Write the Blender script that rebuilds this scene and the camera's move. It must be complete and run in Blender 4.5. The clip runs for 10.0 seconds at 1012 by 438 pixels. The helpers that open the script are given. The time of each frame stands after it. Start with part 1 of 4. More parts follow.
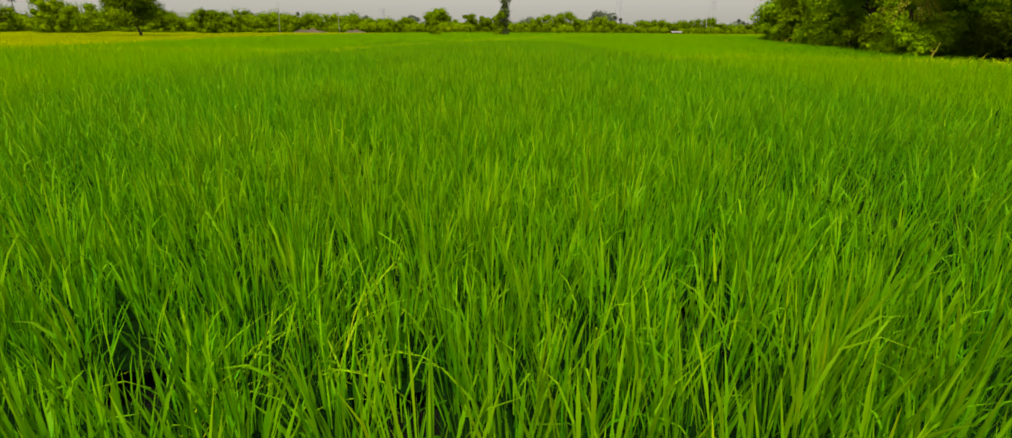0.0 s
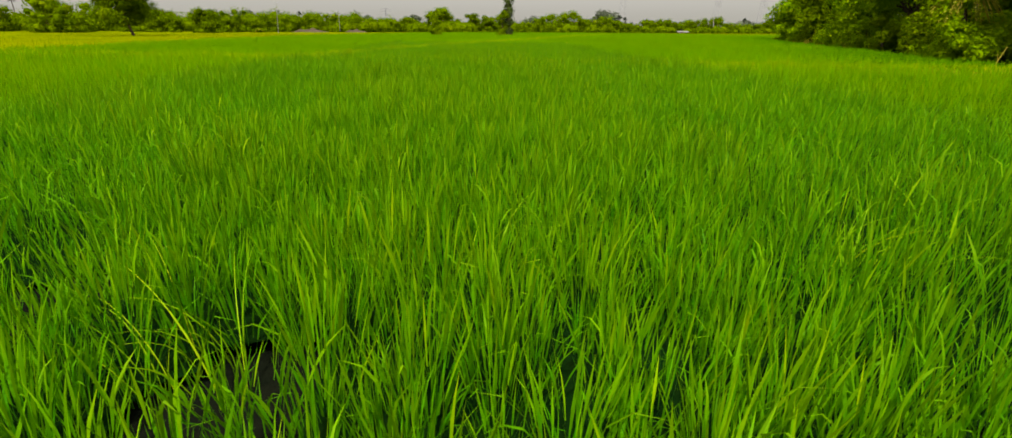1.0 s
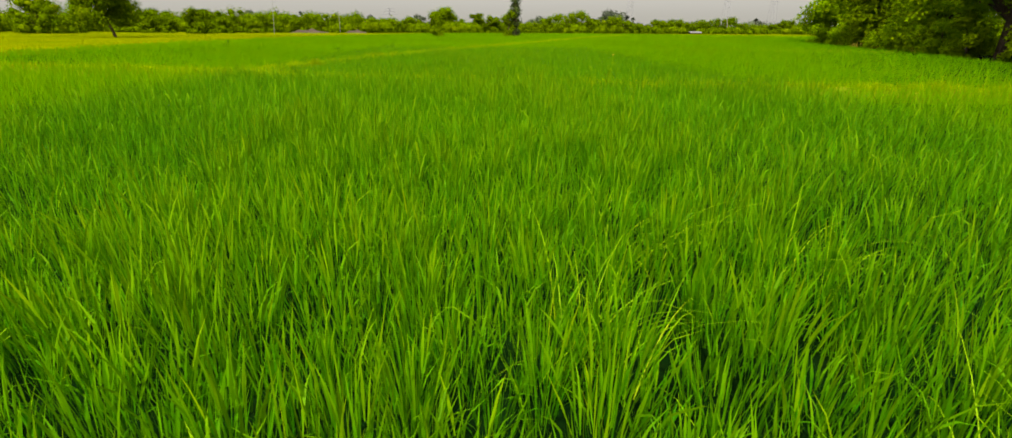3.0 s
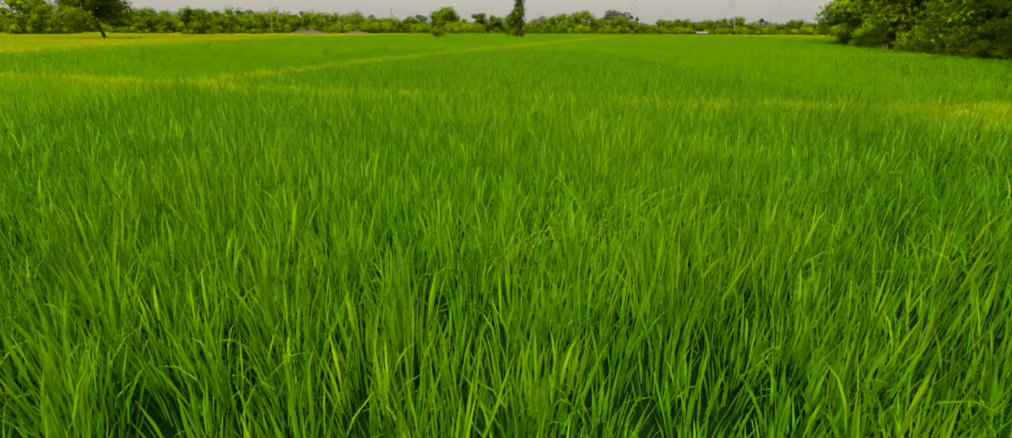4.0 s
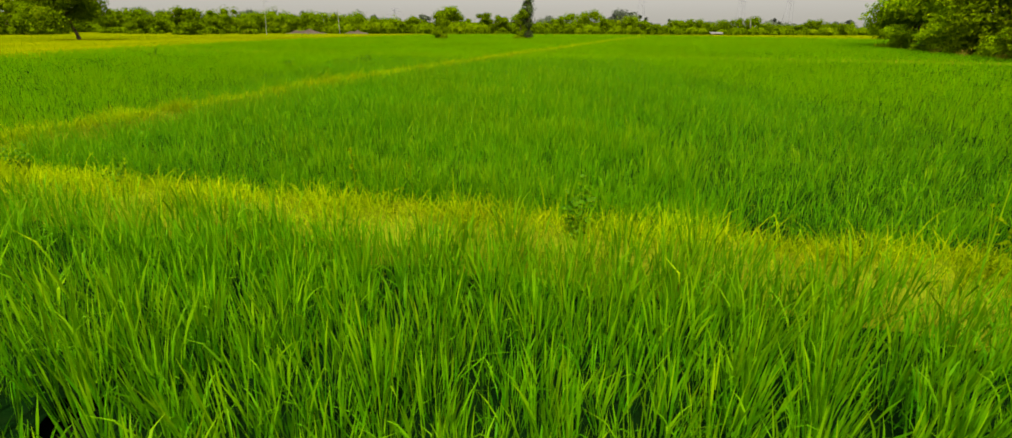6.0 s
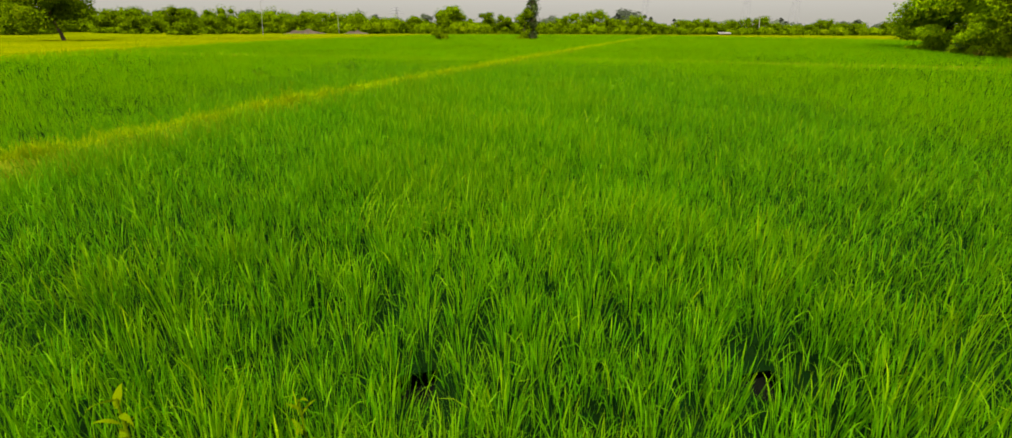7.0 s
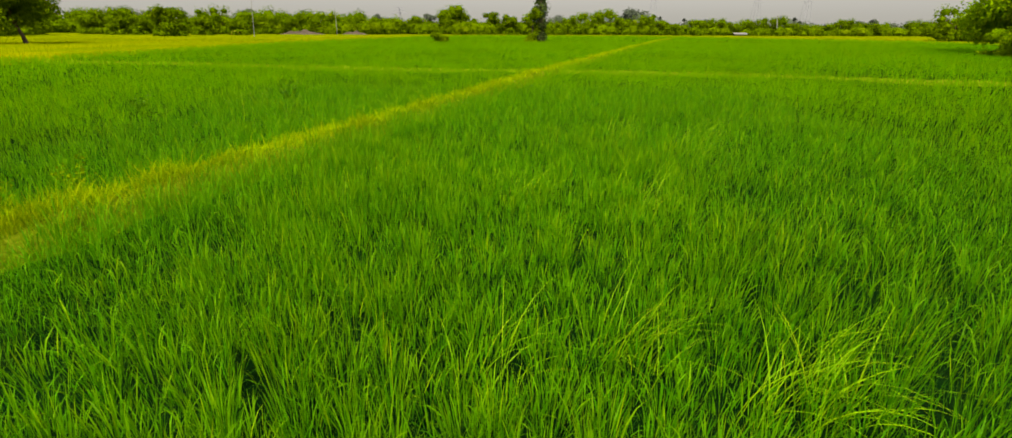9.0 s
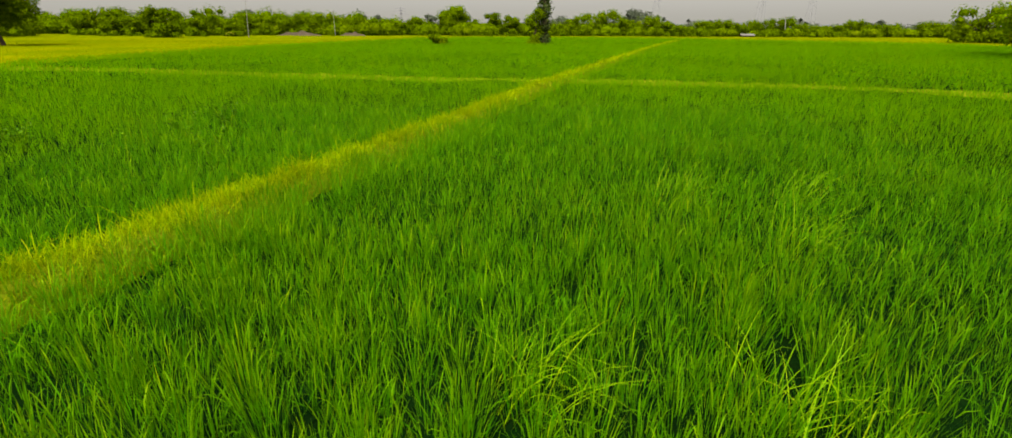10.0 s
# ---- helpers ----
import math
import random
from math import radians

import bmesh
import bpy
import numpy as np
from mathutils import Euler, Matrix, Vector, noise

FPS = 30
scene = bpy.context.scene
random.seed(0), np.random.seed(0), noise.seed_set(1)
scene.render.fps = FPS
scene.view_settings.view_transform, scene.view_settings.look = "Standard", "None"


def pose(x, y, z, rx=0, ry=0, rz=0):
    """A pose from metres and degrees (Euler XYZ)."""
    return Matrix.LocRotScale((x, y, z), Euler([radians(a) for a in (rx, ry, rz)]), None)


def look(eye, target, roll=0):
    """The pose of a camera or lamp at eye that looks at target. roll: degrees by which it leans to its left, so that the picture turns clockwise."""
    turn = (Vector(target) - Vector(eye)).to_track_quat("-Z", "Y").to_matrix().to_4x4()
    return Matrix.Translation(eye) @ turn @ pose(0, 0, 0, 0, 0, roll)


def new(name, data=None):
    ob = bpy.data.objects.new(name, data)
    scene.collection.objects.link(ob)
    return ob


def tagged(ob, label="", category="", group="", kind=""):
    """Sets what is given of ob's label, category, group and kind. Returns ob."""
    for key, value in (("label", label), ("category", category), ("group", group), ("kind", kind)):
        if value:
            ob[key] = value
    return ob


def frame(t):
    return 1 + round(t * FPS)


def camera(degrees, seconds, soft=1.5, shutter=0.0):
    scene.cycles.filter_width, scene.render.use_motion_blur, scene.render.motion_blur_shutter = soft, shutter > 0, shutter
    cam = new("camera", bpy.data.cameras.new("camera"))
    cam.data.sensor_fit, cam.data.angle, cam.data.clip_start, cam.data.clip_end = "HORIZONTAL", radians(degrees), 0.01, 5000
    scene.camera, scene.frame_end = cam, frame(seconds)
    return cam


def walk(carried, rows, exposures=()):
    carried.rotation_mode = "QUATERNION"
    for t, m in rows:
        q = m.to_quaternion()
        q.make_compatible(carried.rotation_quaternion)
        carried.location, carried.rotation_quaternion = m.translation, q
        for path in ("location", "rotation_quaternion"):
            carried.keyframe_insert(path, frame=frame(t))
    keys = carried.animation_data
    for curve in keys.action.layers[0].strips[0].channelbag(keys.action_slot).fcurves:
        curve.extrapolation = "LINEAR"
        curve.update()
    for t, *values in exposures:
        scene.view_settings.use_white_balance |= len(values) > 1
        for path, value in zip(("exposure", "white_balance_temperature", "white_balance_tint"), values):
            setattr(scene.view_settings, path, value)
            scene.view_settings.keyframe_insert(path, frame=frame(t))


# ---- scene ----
cam = camera(89.2, 10.0, soft=1.5)
LEAN = pose(0, 0, 0, 0, 0, 0.25)
walk(cam, [
    (0.0, pose(0.000, 0.000, 1.499, 69.638, 0, -3.520) @ LEAN),
    (0.5, pose(0.050, 1.557, 1.542, 69.598, 0, -3.364) @ LEAN),
    (1.0, pose(0.082, 3.098, 1.580, 69.576, 0, -3.221) @ LEAN),
    (1.5, pose(0.100, 4.634, 1.613, 69.568, 0, -3.089) @ LEAN),
    (2.0, pose(0.105, 6.172, 1.642, 69.568, 0, -2.964) @ LEAN),
    (2.5, pose(0.098, 7.721, 1.671, 69.572, 0, -2.844) @ LEAN),
    (3.0, pose(0.083, 9.285, 1.699, 69.579, 0, -2.726) @ LEAN),
    (3.5, pose(0.061, 10.870, 1.728, 69.584, 0, -2.610) @ LEAN),
    (4.0, pose(0.034, 12.479, 1.758, 69.587, 0, -2.492) @ LEAN),
    (4.5, pose(0.003, 14.114, 1.791, 69.585, 0, -2.373) @ LEAN),
    (5.0, pose(-0.028, 15.774, 1.825, 69.578, 0, -2.252) @ LEAN),
    (5.5, pose(-0.059, 17.461, 1.863, 69.566, 0, -2.128) @ LEAN),
    (6.0, pose(-0.087, 19.171, 1.903, 69.549, 0, -2.002) @ LEAN),
    (6.5, pose(-0.111, 20.901, 1.946, 69.530, 0, -1.874) @ LEAN),
    (7.0, pose(-0.128, 22.647, 1.990, 69.509, 0, -1.744) @ LEAN),
    (7.5, pose(-0.137, 24.402, 2.036, 69.489, 0, -1.615) @ LEAN),
    (8.0, pose(-0.137, 26.158, 2.082, 69.473, 0, -1.488) @ LEAN),
    (8.5, pose(-0.125, 27.908, 2.128, 69.466, 0, -1.365) @ LEAN),
    (9.0, pose(-0.099, 29.641, 2.172, 69.470, 0, -1.249) @ LEAN),
    (9.5, pose(-0.058, 31.346, 2.213, 69.493, 0, -1.141) @ LEAN),
    (10.0, pose(0.000, 33.010, 2.250, 69.538, 0, -1.047) @ LEAN),
], exposures=[(0.0, 0.98), (1.5, 1.03), (2.5, 1.12), (4.0, 0.99), (5.5, 1.02), (7.5, 1.15), (8.5, 1.08), (10.0, 0.96)])

# ---- sky and sun ----
SUN_TO = Vector((-0.10, -0.50, 0.86)).normalized()
world = bpy.data.worlds.new("hazy_sky")
scene.world = world
world.use_nodes = True
wn, wl = world.node_tree.nodes, world.node_tree.links
wn.clear()
sky = wn.new("ShaderNodeTexSky")
sky.sky_type = "NISHITA"
sky.sun_disc = False
sky.sun_elevation = math.asin(SUN_TO.z)
sky.sun_rotation = math.atan2(SUN_TO.x, SUN_TO.y)
sky.air_density, sky.dust_density, sky.ozone_density = 1.0, 6.0, 1.0
grey = wn.new("ShaderNodeHueSaturation")
grey.inputs["Saturation"].default_value = 0.04
haze = wn.new("ShaderNodeMix")
haze.data_type = "RGBA"
haze.inputs[0].default_value = 0.7
# thin overcast: grey near the horizon, brighter overhead
way, up, veil = wn.new("ShaderNodeTexCoord"), wn.new("ShaderNodeSeparateXYZ"), wn.new("ShaderNodeValToRGB")
veil.color_ramp.elements[0].position, veil.color_ramp.elements[0].color = 0.0, (3.0, 2.87, 2.50, 1)
veil.color_ramp.elements[1].position, veil.color_ramp.elements[1].color = 0.9, (13.0, 12.6, 11.6, 1)
wl.new(way.outputs["Generated"], up.inputs[0])
wl.new(up.outputs[2], veil.inputs[0])
wl.new(veil.outputs[0], haze.inputs[7])
back = wn.new("ShaderNodeBackground")
back.inputs["Strength"].default_value = 0.1
out = wn.new("ShaderNodeOutputWorld")
wl.new(sky.outputs[0], grey.inputs["Color"])
wl.new(grey.outputs[0], haze.inputs[6])
wl.new(haze.outputs[2], back.inputs["Color"])
wl.new(back.outputs[0], out.inputs["Surface"])

sun = new("sun", bpy.data.lights.new("sun", "SUN"))
sun.data.energy, sun.data.angle, sun.data.color = 5.0, radians(3), (1.0, 0.93, 0.8)
sun.matrix_world = look(SUN_TO * 60, (0, 0, 0))


# ---- materials ----
def leafy(name, dark, light, old, patch=0.35, old_share=0.12, rough=0.55, glow=0.30, spec=0.03, tip=0.0, vary=0.26):
    """Living leaf: tone from leaf to leaf, patches over the ground, some light through the blade."""
    m = bpy.data.materials.new(name)
    m.use_nodes = True
    n, l = m.node_tree.nodes, m.node_tree.links
    n.clear()
    geo, tex = n.new("ShaderNodeNewGeometry"), n.new("ShaderNodeTexCoord")
    ramp = n.new("ShaderNodeValToRGB")
    e = ramp.color_ramp.elements
    e[0].position, e[0].color = 0.0, (*dark, 1)
    e[1].position, e[1].color = 1.0 - old_share, (*light, 1)
    last = e.new(1.0)
    last.color = (*old, 1)
    l.new(geo.outputs["Random Per Island"], ramp.inputs[0])
    big, fine = n.new("ShaderNodeTexNoise"), n.new("ShaderNodeTexNoise")
    big.inputs["Scale"].default_value, big.inputs["Detail"].default_value = patch, 3
    fine.inputs["Scale"].default_value, fine.inputs["Detail"].default_value = 9.0, 4
    for t in (big, fine):
        l.new(tex.outputs["Object"], t.inputs["Vector"])
    val = n.new("ShaderNodeMapRange")
    val.inputs[1].default_value, val.inputs[2].default_value = 0.3, 0.7
    val.inputs[3].default_value, val.inputs[4].default_value = 1 - vary, 1 + vary
    l.new(big.outputs["Fac"], val.inputs[0])
    hue = n.new("ShaderNodeMapRange")
    hue.inputs[1].default_value, hue.inputs[2].default_value = 0.25, 0.75
    hue.inputs[3].default_value, hue.inputs[4].default_value = 0.485, 0.515
    l.new(fine.outputs["Fac"], hue.inputs[0])
    hsv = n.new("ShaderNodeHueSaturation")
    if tip:
        # blades run from deep green stems to yellower tips
        part_z, rise, both = n.new("ShaderNodeSeparateXYZ"), n.new("ShaderNodeMapRange"), n.new("ShaderNodeMath")
        both.operation = "ADD"
        l.new(tex.outputs["Object"], part_z.inputs[0])
        l.new(part_z.outputs[2], rise.inputs[0])
        rise.inputs[1].default_value, rise.inputs[2].default_value = 0.32, 0.76
        rise.inputs[3].default_value, rise.inputs[4].default_value = 0.012, -tip
        l.new(hue.outputs[0], both.inputs[0])
        l.new(rise.outputs[0], both.inputs[1])
        l.new(both.outputs[0], hsv.inputs["Hue"])
    else:
        l.new(hue.outputs[0], hsv.inputs["Hue"])
    l.new(val.outputs[0], hsv.inputs["Value"])
    l.new(ramp.outputs[0], hsv.inputs["Color"])
    body = n.new("ShaderNodeBsdfPrincipled")
    body.inputs["Roughness"].default_value = rough
    body.inputs["Specular IOR Level"].default_value = spec
    l.new(hsv.outputs[0], body.inputs["Base Color"])
    thin = n.new("ShaderNodeBsdfTranslucent")
    warm = n.new("ShaderNodeMix")
    warm.data_type, warm.blend_type = "RGBA", "MULTIPLY"
    warm.inputs[0].default_value = 1.0
    warm.inputs[7].default_value = (1.05, 1.15, 0.5, 1)
    l.new(hsv.outputs[0], warm.inputs[6])
    l.new(warm.outputs[2], thin.inputs["Color"])
    mix, o = n.new("ShaderNodeMixShader"), n.new("ShaderNodeOutputMaterial")
    mix.inputs[0].default_value = glow
    l.new(body.outputs[0], mix.inputs[1])
    l.new(thin.outputs[0], mix.inputs[2])
    l.new(mix.outputs[0], o.inputs["Surface"])
    return m


def rough_solid(name, a, b, scale, fine_scale, rough=0.9, bump=0.4, metal=0.0, spec=0.04):
    """Earth, bark, concrete, steel: two tones at two scales with fine relief."""
    m = bpy.data.materials.new(name)
    m.use_nodes = True
    n, l = m.node_tree.nodes, m.node_tree.links
    body = n["Principled BSDF"]
    body.inputs["Roughness"].default_value, body.inputs["Metallic"].default_value = rough, metal
    body.inputs["Specular IOR Level"].default_value = spec
    tex = n.new("ShaderNodeTexCoord")
    big, fine = n.new("ShaderNodeTexNoise"), n.new("ShaderNodeTexNoise")
    big.inputs["Scale"].default_value, big.inputs["Detail"].default_value = scale, 4
    fine.inputs["Scale"].default_value, fine.inputs["Detail"].default_value = fine_scale, 6
    for t in (big, fine):
        l.new(tex.outputs["Object"], t.inputs["Vector"])
    add = n.new("ShaderNodeMath")
    add.operation = "ADD"
    l.new(big.outputs["Fac"], add.inputs[0])
    l.new(fine.outputs["Fac"], add.inputs[1])
    span = n.new("ShaderNodeMapRange")
    span.inputs[1].default_value, span.inputs[2].default_value = 0.75, 1.25
    l.new(add.outputs[0], span.inputs[0])
    mix = n.new("ShaderNodeMix")
    mix.data_type = "RGBA"
    mix.inputs[6].default_value, mix.inputs[7].default_value = (*a, 1), (*b, 1)
    l.new(span.outputs[0], mix.inputs[0])
    l.new(mix.outputs[2], body.inputs["Base Color"])
    bm = n.new("ShaderNodeBump")
    bm.inputs["Strength"].default_value, bm.inputs["Distance"].default_value = bump, 0.05
    l.new(fine.outputs["Fac"], bm.inputs["Height"])
    l.new(bm.outputs[0], body.inputs["Normal"])
    return m


RICE = leafy("rice_blade", (0.036, 0.124, 0.0), (0.079, 0.203, 0.0), (0.130, 0.245, 0.0), patch=0.3, old_share=0.05, tip=0.027, glow=0.36, vary=0.08, spec=0.02)
RICE_YOUNG = leafy("young_rice_blade", (0.040, 0.128, 0.0), (0.086, 0.210, 0.0), (0.142, 0.250, 0.0), patch=0.3, old_share=0.07, tip=0.030, glow=0.40, vary=0.08, spec=0.02)
# outer rice lightened and yellowed: sunlit tips at low view angles, put into colour
RICE_FAR = leafy("sunlit_far_rice_blade", (0.090, 0.209, 0.0), (0.105, 0.228, 0.0), (0.13, 0.244, 0.0), patch=0.12, tip=0.028, glow=0.5, vary=0.10, spec=0.0)
# near-black green: the shade between rice plants painted as a leaf colour
RICE_SHADE = leafy("rice_gap_shade", (0.0016, 0.0075, 0.0010), (0.0026, 0.0100, 0.0012), (0.0036, 0.012, 0.0012), patch=1.1, glow=0.1, spec=0.0, rough=0.9)
TUFT = leafy("pale_grass_blade", (0.100, 0.220, 0.0), (0.165, 0.285, 0.0), (0.23, 0.31, 0.002), patch=0.6)
BANK = leafy("bank_grass_blade", (0.130, 0.205, 0.0), (0.20, 0.255, 0.0), (0.25, 0.268, 0.002), patch=0.8, old_share=0.14, glow=0.36, spec=0.0)
DRY = leafy("fallow_grass_blade", (0.068, 0.110, 0.0), (0.108, 0.134, 0.0), (0.150, 0.146, 0.001), patch=0.08, old_share=0.3, spec=0.0)
TREE = leafy("tree_leaf", (0.105, 0.190, 0.0), (0.195, 0.300, 0.0), (0.26, 0.34, 0.001), patch=0.25, glow=0.45, spec=0.0)
DARK = leafy("dark_tree_leaf", (0.036, 0.066, 0.0), (0.080, 0.120, 0.0), (0.12, 0.15, 0.001), patch=0.25, glow=0.25, spec=0.0)
BUSH = leafy("bush_leaf", (0.070, 0.112, 0.0), (0.104, 0.154, 0.0), (0.138, 0.178, 0.001), patch=0.12, glow=0.42, vary=0.16, spec=0.0)
SCRUB = leafy("thorn_scrub_leaf", (0.060, 0.099, 0.0), (0.092, 0.138, 0.0), (0.124, 0.161, 0.001), patch=0.12, glow=0.40, vary=0.18, spec=0.0)
# far foliage greyed: distance haze painted into the leaf colour
HAZE_GREY = leafy("hazed_grey_leaf", (0.040, 0.050, 0.032), (0.066, 0.078, 0.050), (0.08, 0.085, 0.060), patch=0.05, glow=0.1, spec=0.0)
VINE = leafy("vine_leaf", (0.018, 0.030, 0.006), (0.045, 0.065, 0.010), (0.07, 0.08, 0.02), patch=0.8, glow=0.1)
WEED = leafy("weed_leaf", (0.028, 0.085, 0.0), (0.06, 0.14, 0.0), (0.09, 0.17, 0.0), patch=1.5)
STRAW = leafy("dry_frond", (0.18, 0.145, 0.012), (0.30, 0.25, 0.025), (0.38, 0.31, 0.05), patch=0.5, spec=0.0)
FLOWER = leafy("yellow_flower", (0.36, 0.27, 0.015), (0.46, 0.35, 0.02), (0.42, 0.26, 0.03), patch=3)
# damp earth darkened almost to black: shade among the rice put into colour
MUD = rough_solid("shaded_field_mud", (0.0020, 0.0030, 0.0016), (0.0040, 0.0048, 0.0026), 0.8, 14, 0.9, spec=0.0)
BANK_EARTH = rough_solid("bank_earth", (0.060, 0.090, 0.001), (0.10, 0.118, 0.003), 1.2, 18, spec=0.0)
FALLOW = rough_solid("fallow_sward", (0.058, 0.086, 0.0), (0.110, 0.116, 0.0), 0.12, 2.2, 0.95, 0.6, spec=0.0)
BARK = rough_solid("bark", (0.030, 0.022, 0.014), (0.085, 0.060, 0.040), 2, 16, 0.9, 0.8)
CONCRETE = rough_solid("pole_concrete", (0.13, 0.12, 0.10), (0.24, 0.22, 0.19), 1, 12, 0.85)
STEEL = rough_solid("galvanised_steel", (0.17, 0.17, 0.18), (0.22, 0.22, 0.23), 0.5, 5, 0.7, 0.1, 0.0, 0.1)
ROOF = rough_solid("weathered_sheet", (0.085, 0.08, 0.07), (0.13, 0.12, 0.105), 0.8, 9)
HEAP = rough_solid("reddish_earth", (0.038, 0.030, 0.019), (0.060, 0.046, 0.032), 0.5, 3, spec=0.0)


# ---- mesh tools ----
rng = np.random.default_rng(7)


def mesh_of(name, co, quads=None, tris=None, material=None, smooth=False):
    quads = np.zeros((0, 4), int) if quads is None else np.asarray(quads)
    tris = np.zeros((0, 3), int) if tris is None else np.asarray(tris)
    loops = np.concatenate([quads.ravel(), tris.ravel()]).astype(np.int32)
    starts = np.concatenate([np.arange(len(quads)) * 4, len(quads) * 4 + np.arange(len(tris)) * 3]).astype(np.int32)
    me = bpy.data.meshes.new(name)
    me.vertices.add(len(co))
    me.vertices.foreach_set("co", np.asarray(co, np.float32).ravel())
    me.loops.add(len(loops))
    me.loops.foreach_set("vertex_index", loops)
    me.polygons.add(len(starts))
    me.polygons.foreach_set("loop_start", starts)
    me.polygons.foreach_set("use_smooth", np.full(len(starts), smooth))
    me.update(calc_edges=True)
    if material:
        me.materials.append(material)
    return me


class Pile:
    """Gathers strips and cards into one mesh."""

    def __init__(self):
        self.co, self.q, self.t, self.n = [], [], [], 0

    def add(self, co, quads=None, tris=None):
        co = np.asarray(co, float).reshape(-1, 3)
        if quads is not None and len(quads):
            self.q.append(np.asarray(quads).reshape(-1, 4) + self.n)
        if tris is not None and len(tris):
            self.t.append(np.asarray(tris).reshape(-1, 3) + self.n)
        self.co.append(co)
        self.n += len(co)

    def mesh(self, name, material, smooth=False):
        return mesh_of(name, np.concatenate(self.co), np.concatenate(self.q) if self.q else None,
                       np.concatenate(self.t) if self.t else None, material, smooth)


def part(name, mesh, parent, label=""):
    ob = new(name, mesh)
    ob.parent = parent
    return tagged(ob, label)


def blades(pile, x, y, z, length, width, toward, lean, bend, segs):
    """Tapered grass blades: rooted at x, y, z, leaning by lean towards an angle and bending further along their length."""
    n = len(x)
    side = toward + math.pi / 2 + rng.normal(0, 0.7, n)
    sx, sy = np.cos(side), np.sin(side)
    hx, hy = np.cos(toward), np.sin(toward)
    cx, cy, cz = x.copy(), y.copy(), z.copy()
    rows = []
    for i in range(segs + 1):
        s = i / segs
        w = width * 0.5 * (1 - s ** 1.6) * (0.35 + 1.0 * min(s * 2.6, 1))
        if i < segs:
            rows.append(np.stack([cx - sx * w, cy - sy * w, cz], -1))
            rows.append(np.stack([cx + sx * w, cy + sy * w, cz], -1))
        else:
            rows.append(np.stack([cx, cy, cz], -1))
        a = lean + bend * (s + 0.5 / segs) ** 1.5
        d = length / segs
        cx, cy, cz = cx + hx * np.sin(a) * d, cy + hy * np.sin(a) * d, cz + np.cos(a) * d
    k = 2 * segs + 1
    co = np.stack(rows, 1).reshape(-1, 3)
    base = np.arange(n)[:, None] * k
    quads = [base + np.array([[2 * i, 2 * i + 1, 2 * i + 3, 2 * i + 2]]) for i in range(segs - 1)]
    tris = base + np.array([[2 * segs - 2, 2 * segs - 1, 2 * segs]])
    pile.add(co, np.concatenate(quads) if quads else None, tris)


def ripple(x, y, scale, seed):
    """Smooth patches between about -1 and 1."""
    g = np.random.default_rng(seed)
    total = np.zeros(np.shape(x))
    for _ in range(6):
        a, f = g.uniform(0, 2 * math.pi), g.uniform(0.6, 1.7) / scale
        total += np.sin((np.cos(a) * x + np.sin(a) * y) * f * 2 * math.pi + g.uniform(0, 7))
    return total / 3.2


def polyline(pts, step):
    pts = np.array(pts, float)
    d = np.concatenate([[0], np.cumsum(np.hypot(*np.diff(pts, axis=0).T))])
    s = np.arange(0, d[-1], step)
    return np.stack([np.interp(s, d, pts[:, 0]), np.interp(s, d, pts[:, 1])], -1)


def away(x, y, line):
    """Distance of places from a line of points."""
    best = np.full(len(x), 1e9)
    for a, b in zip(line[:-1], line[1:]):
        d = b - a
        t = np.clip(((x - a[0]) * d[0] + (y - a[1]) * d[1]) / (d @ d), 0, 1)
        best = np.minimum(best, np.hypot(x - a[0] - t * d[0], y - a[1] - t * d[1]))
    return best


# ---- plan ----
BANK_CROSS = np.array([(-26, 31), (-18, 29.2), (-13, 28), (-7.4, 25.6), (-5.1, 24.65), (-2.6, 23.85), (-1.0, 23.4), (0.65, 22.95), (2.05, 22.5),
                       (3.5, 22.1), (5.0, 21.85), (8, 21.5), (12, 21.0), (18, 19.0), (24, 16.5)])
BANK_LONG = np.array([(-7.2, 25.7), (-6.2, 28.7), (-5.6, 31), (-4.8, 33.9), (-4.1, 36.2), (-3.3, 38.1), (-2.3, 40.8), (-1.1, 43.8), (1.4, 51.3), (8, 68.5), (14, 84), (25, 111), (30, 122)])
BANK_FAR = np.array([(-26, 61), (-19, 60), (-10, 57.4), (-4.7, 56), (0.3, 55), (5.3, 54.6), (11.3, 53), (17.2, 50.5), (30, 46)])
BANKS = [(BANK_CROSS, 0.46, 0.36), (BANK_LONG, 0.31, 0.39), (BANK_FAR, 0.36, 0.26)]
LEFT_EDGE = np.array([(-20, -30), (-24.5, 29.7), (-26.8, 48), (-27, 62), (-25.5, 88), (-22, 110), (-15, 138), (-4, 150)])
FIELD_END = np.array([(-4, 150), (18, 152), (40, 141), (54, 122), (70, 101)])
HEDGE = np.array([(19, -20), (20.5, 12), (22, 19), (23, 24), (25.3, 31), (27.5, 38), (30.7, 45.8), (33.9, 55.8), (38, 69), (52, 84), (70, 101)])
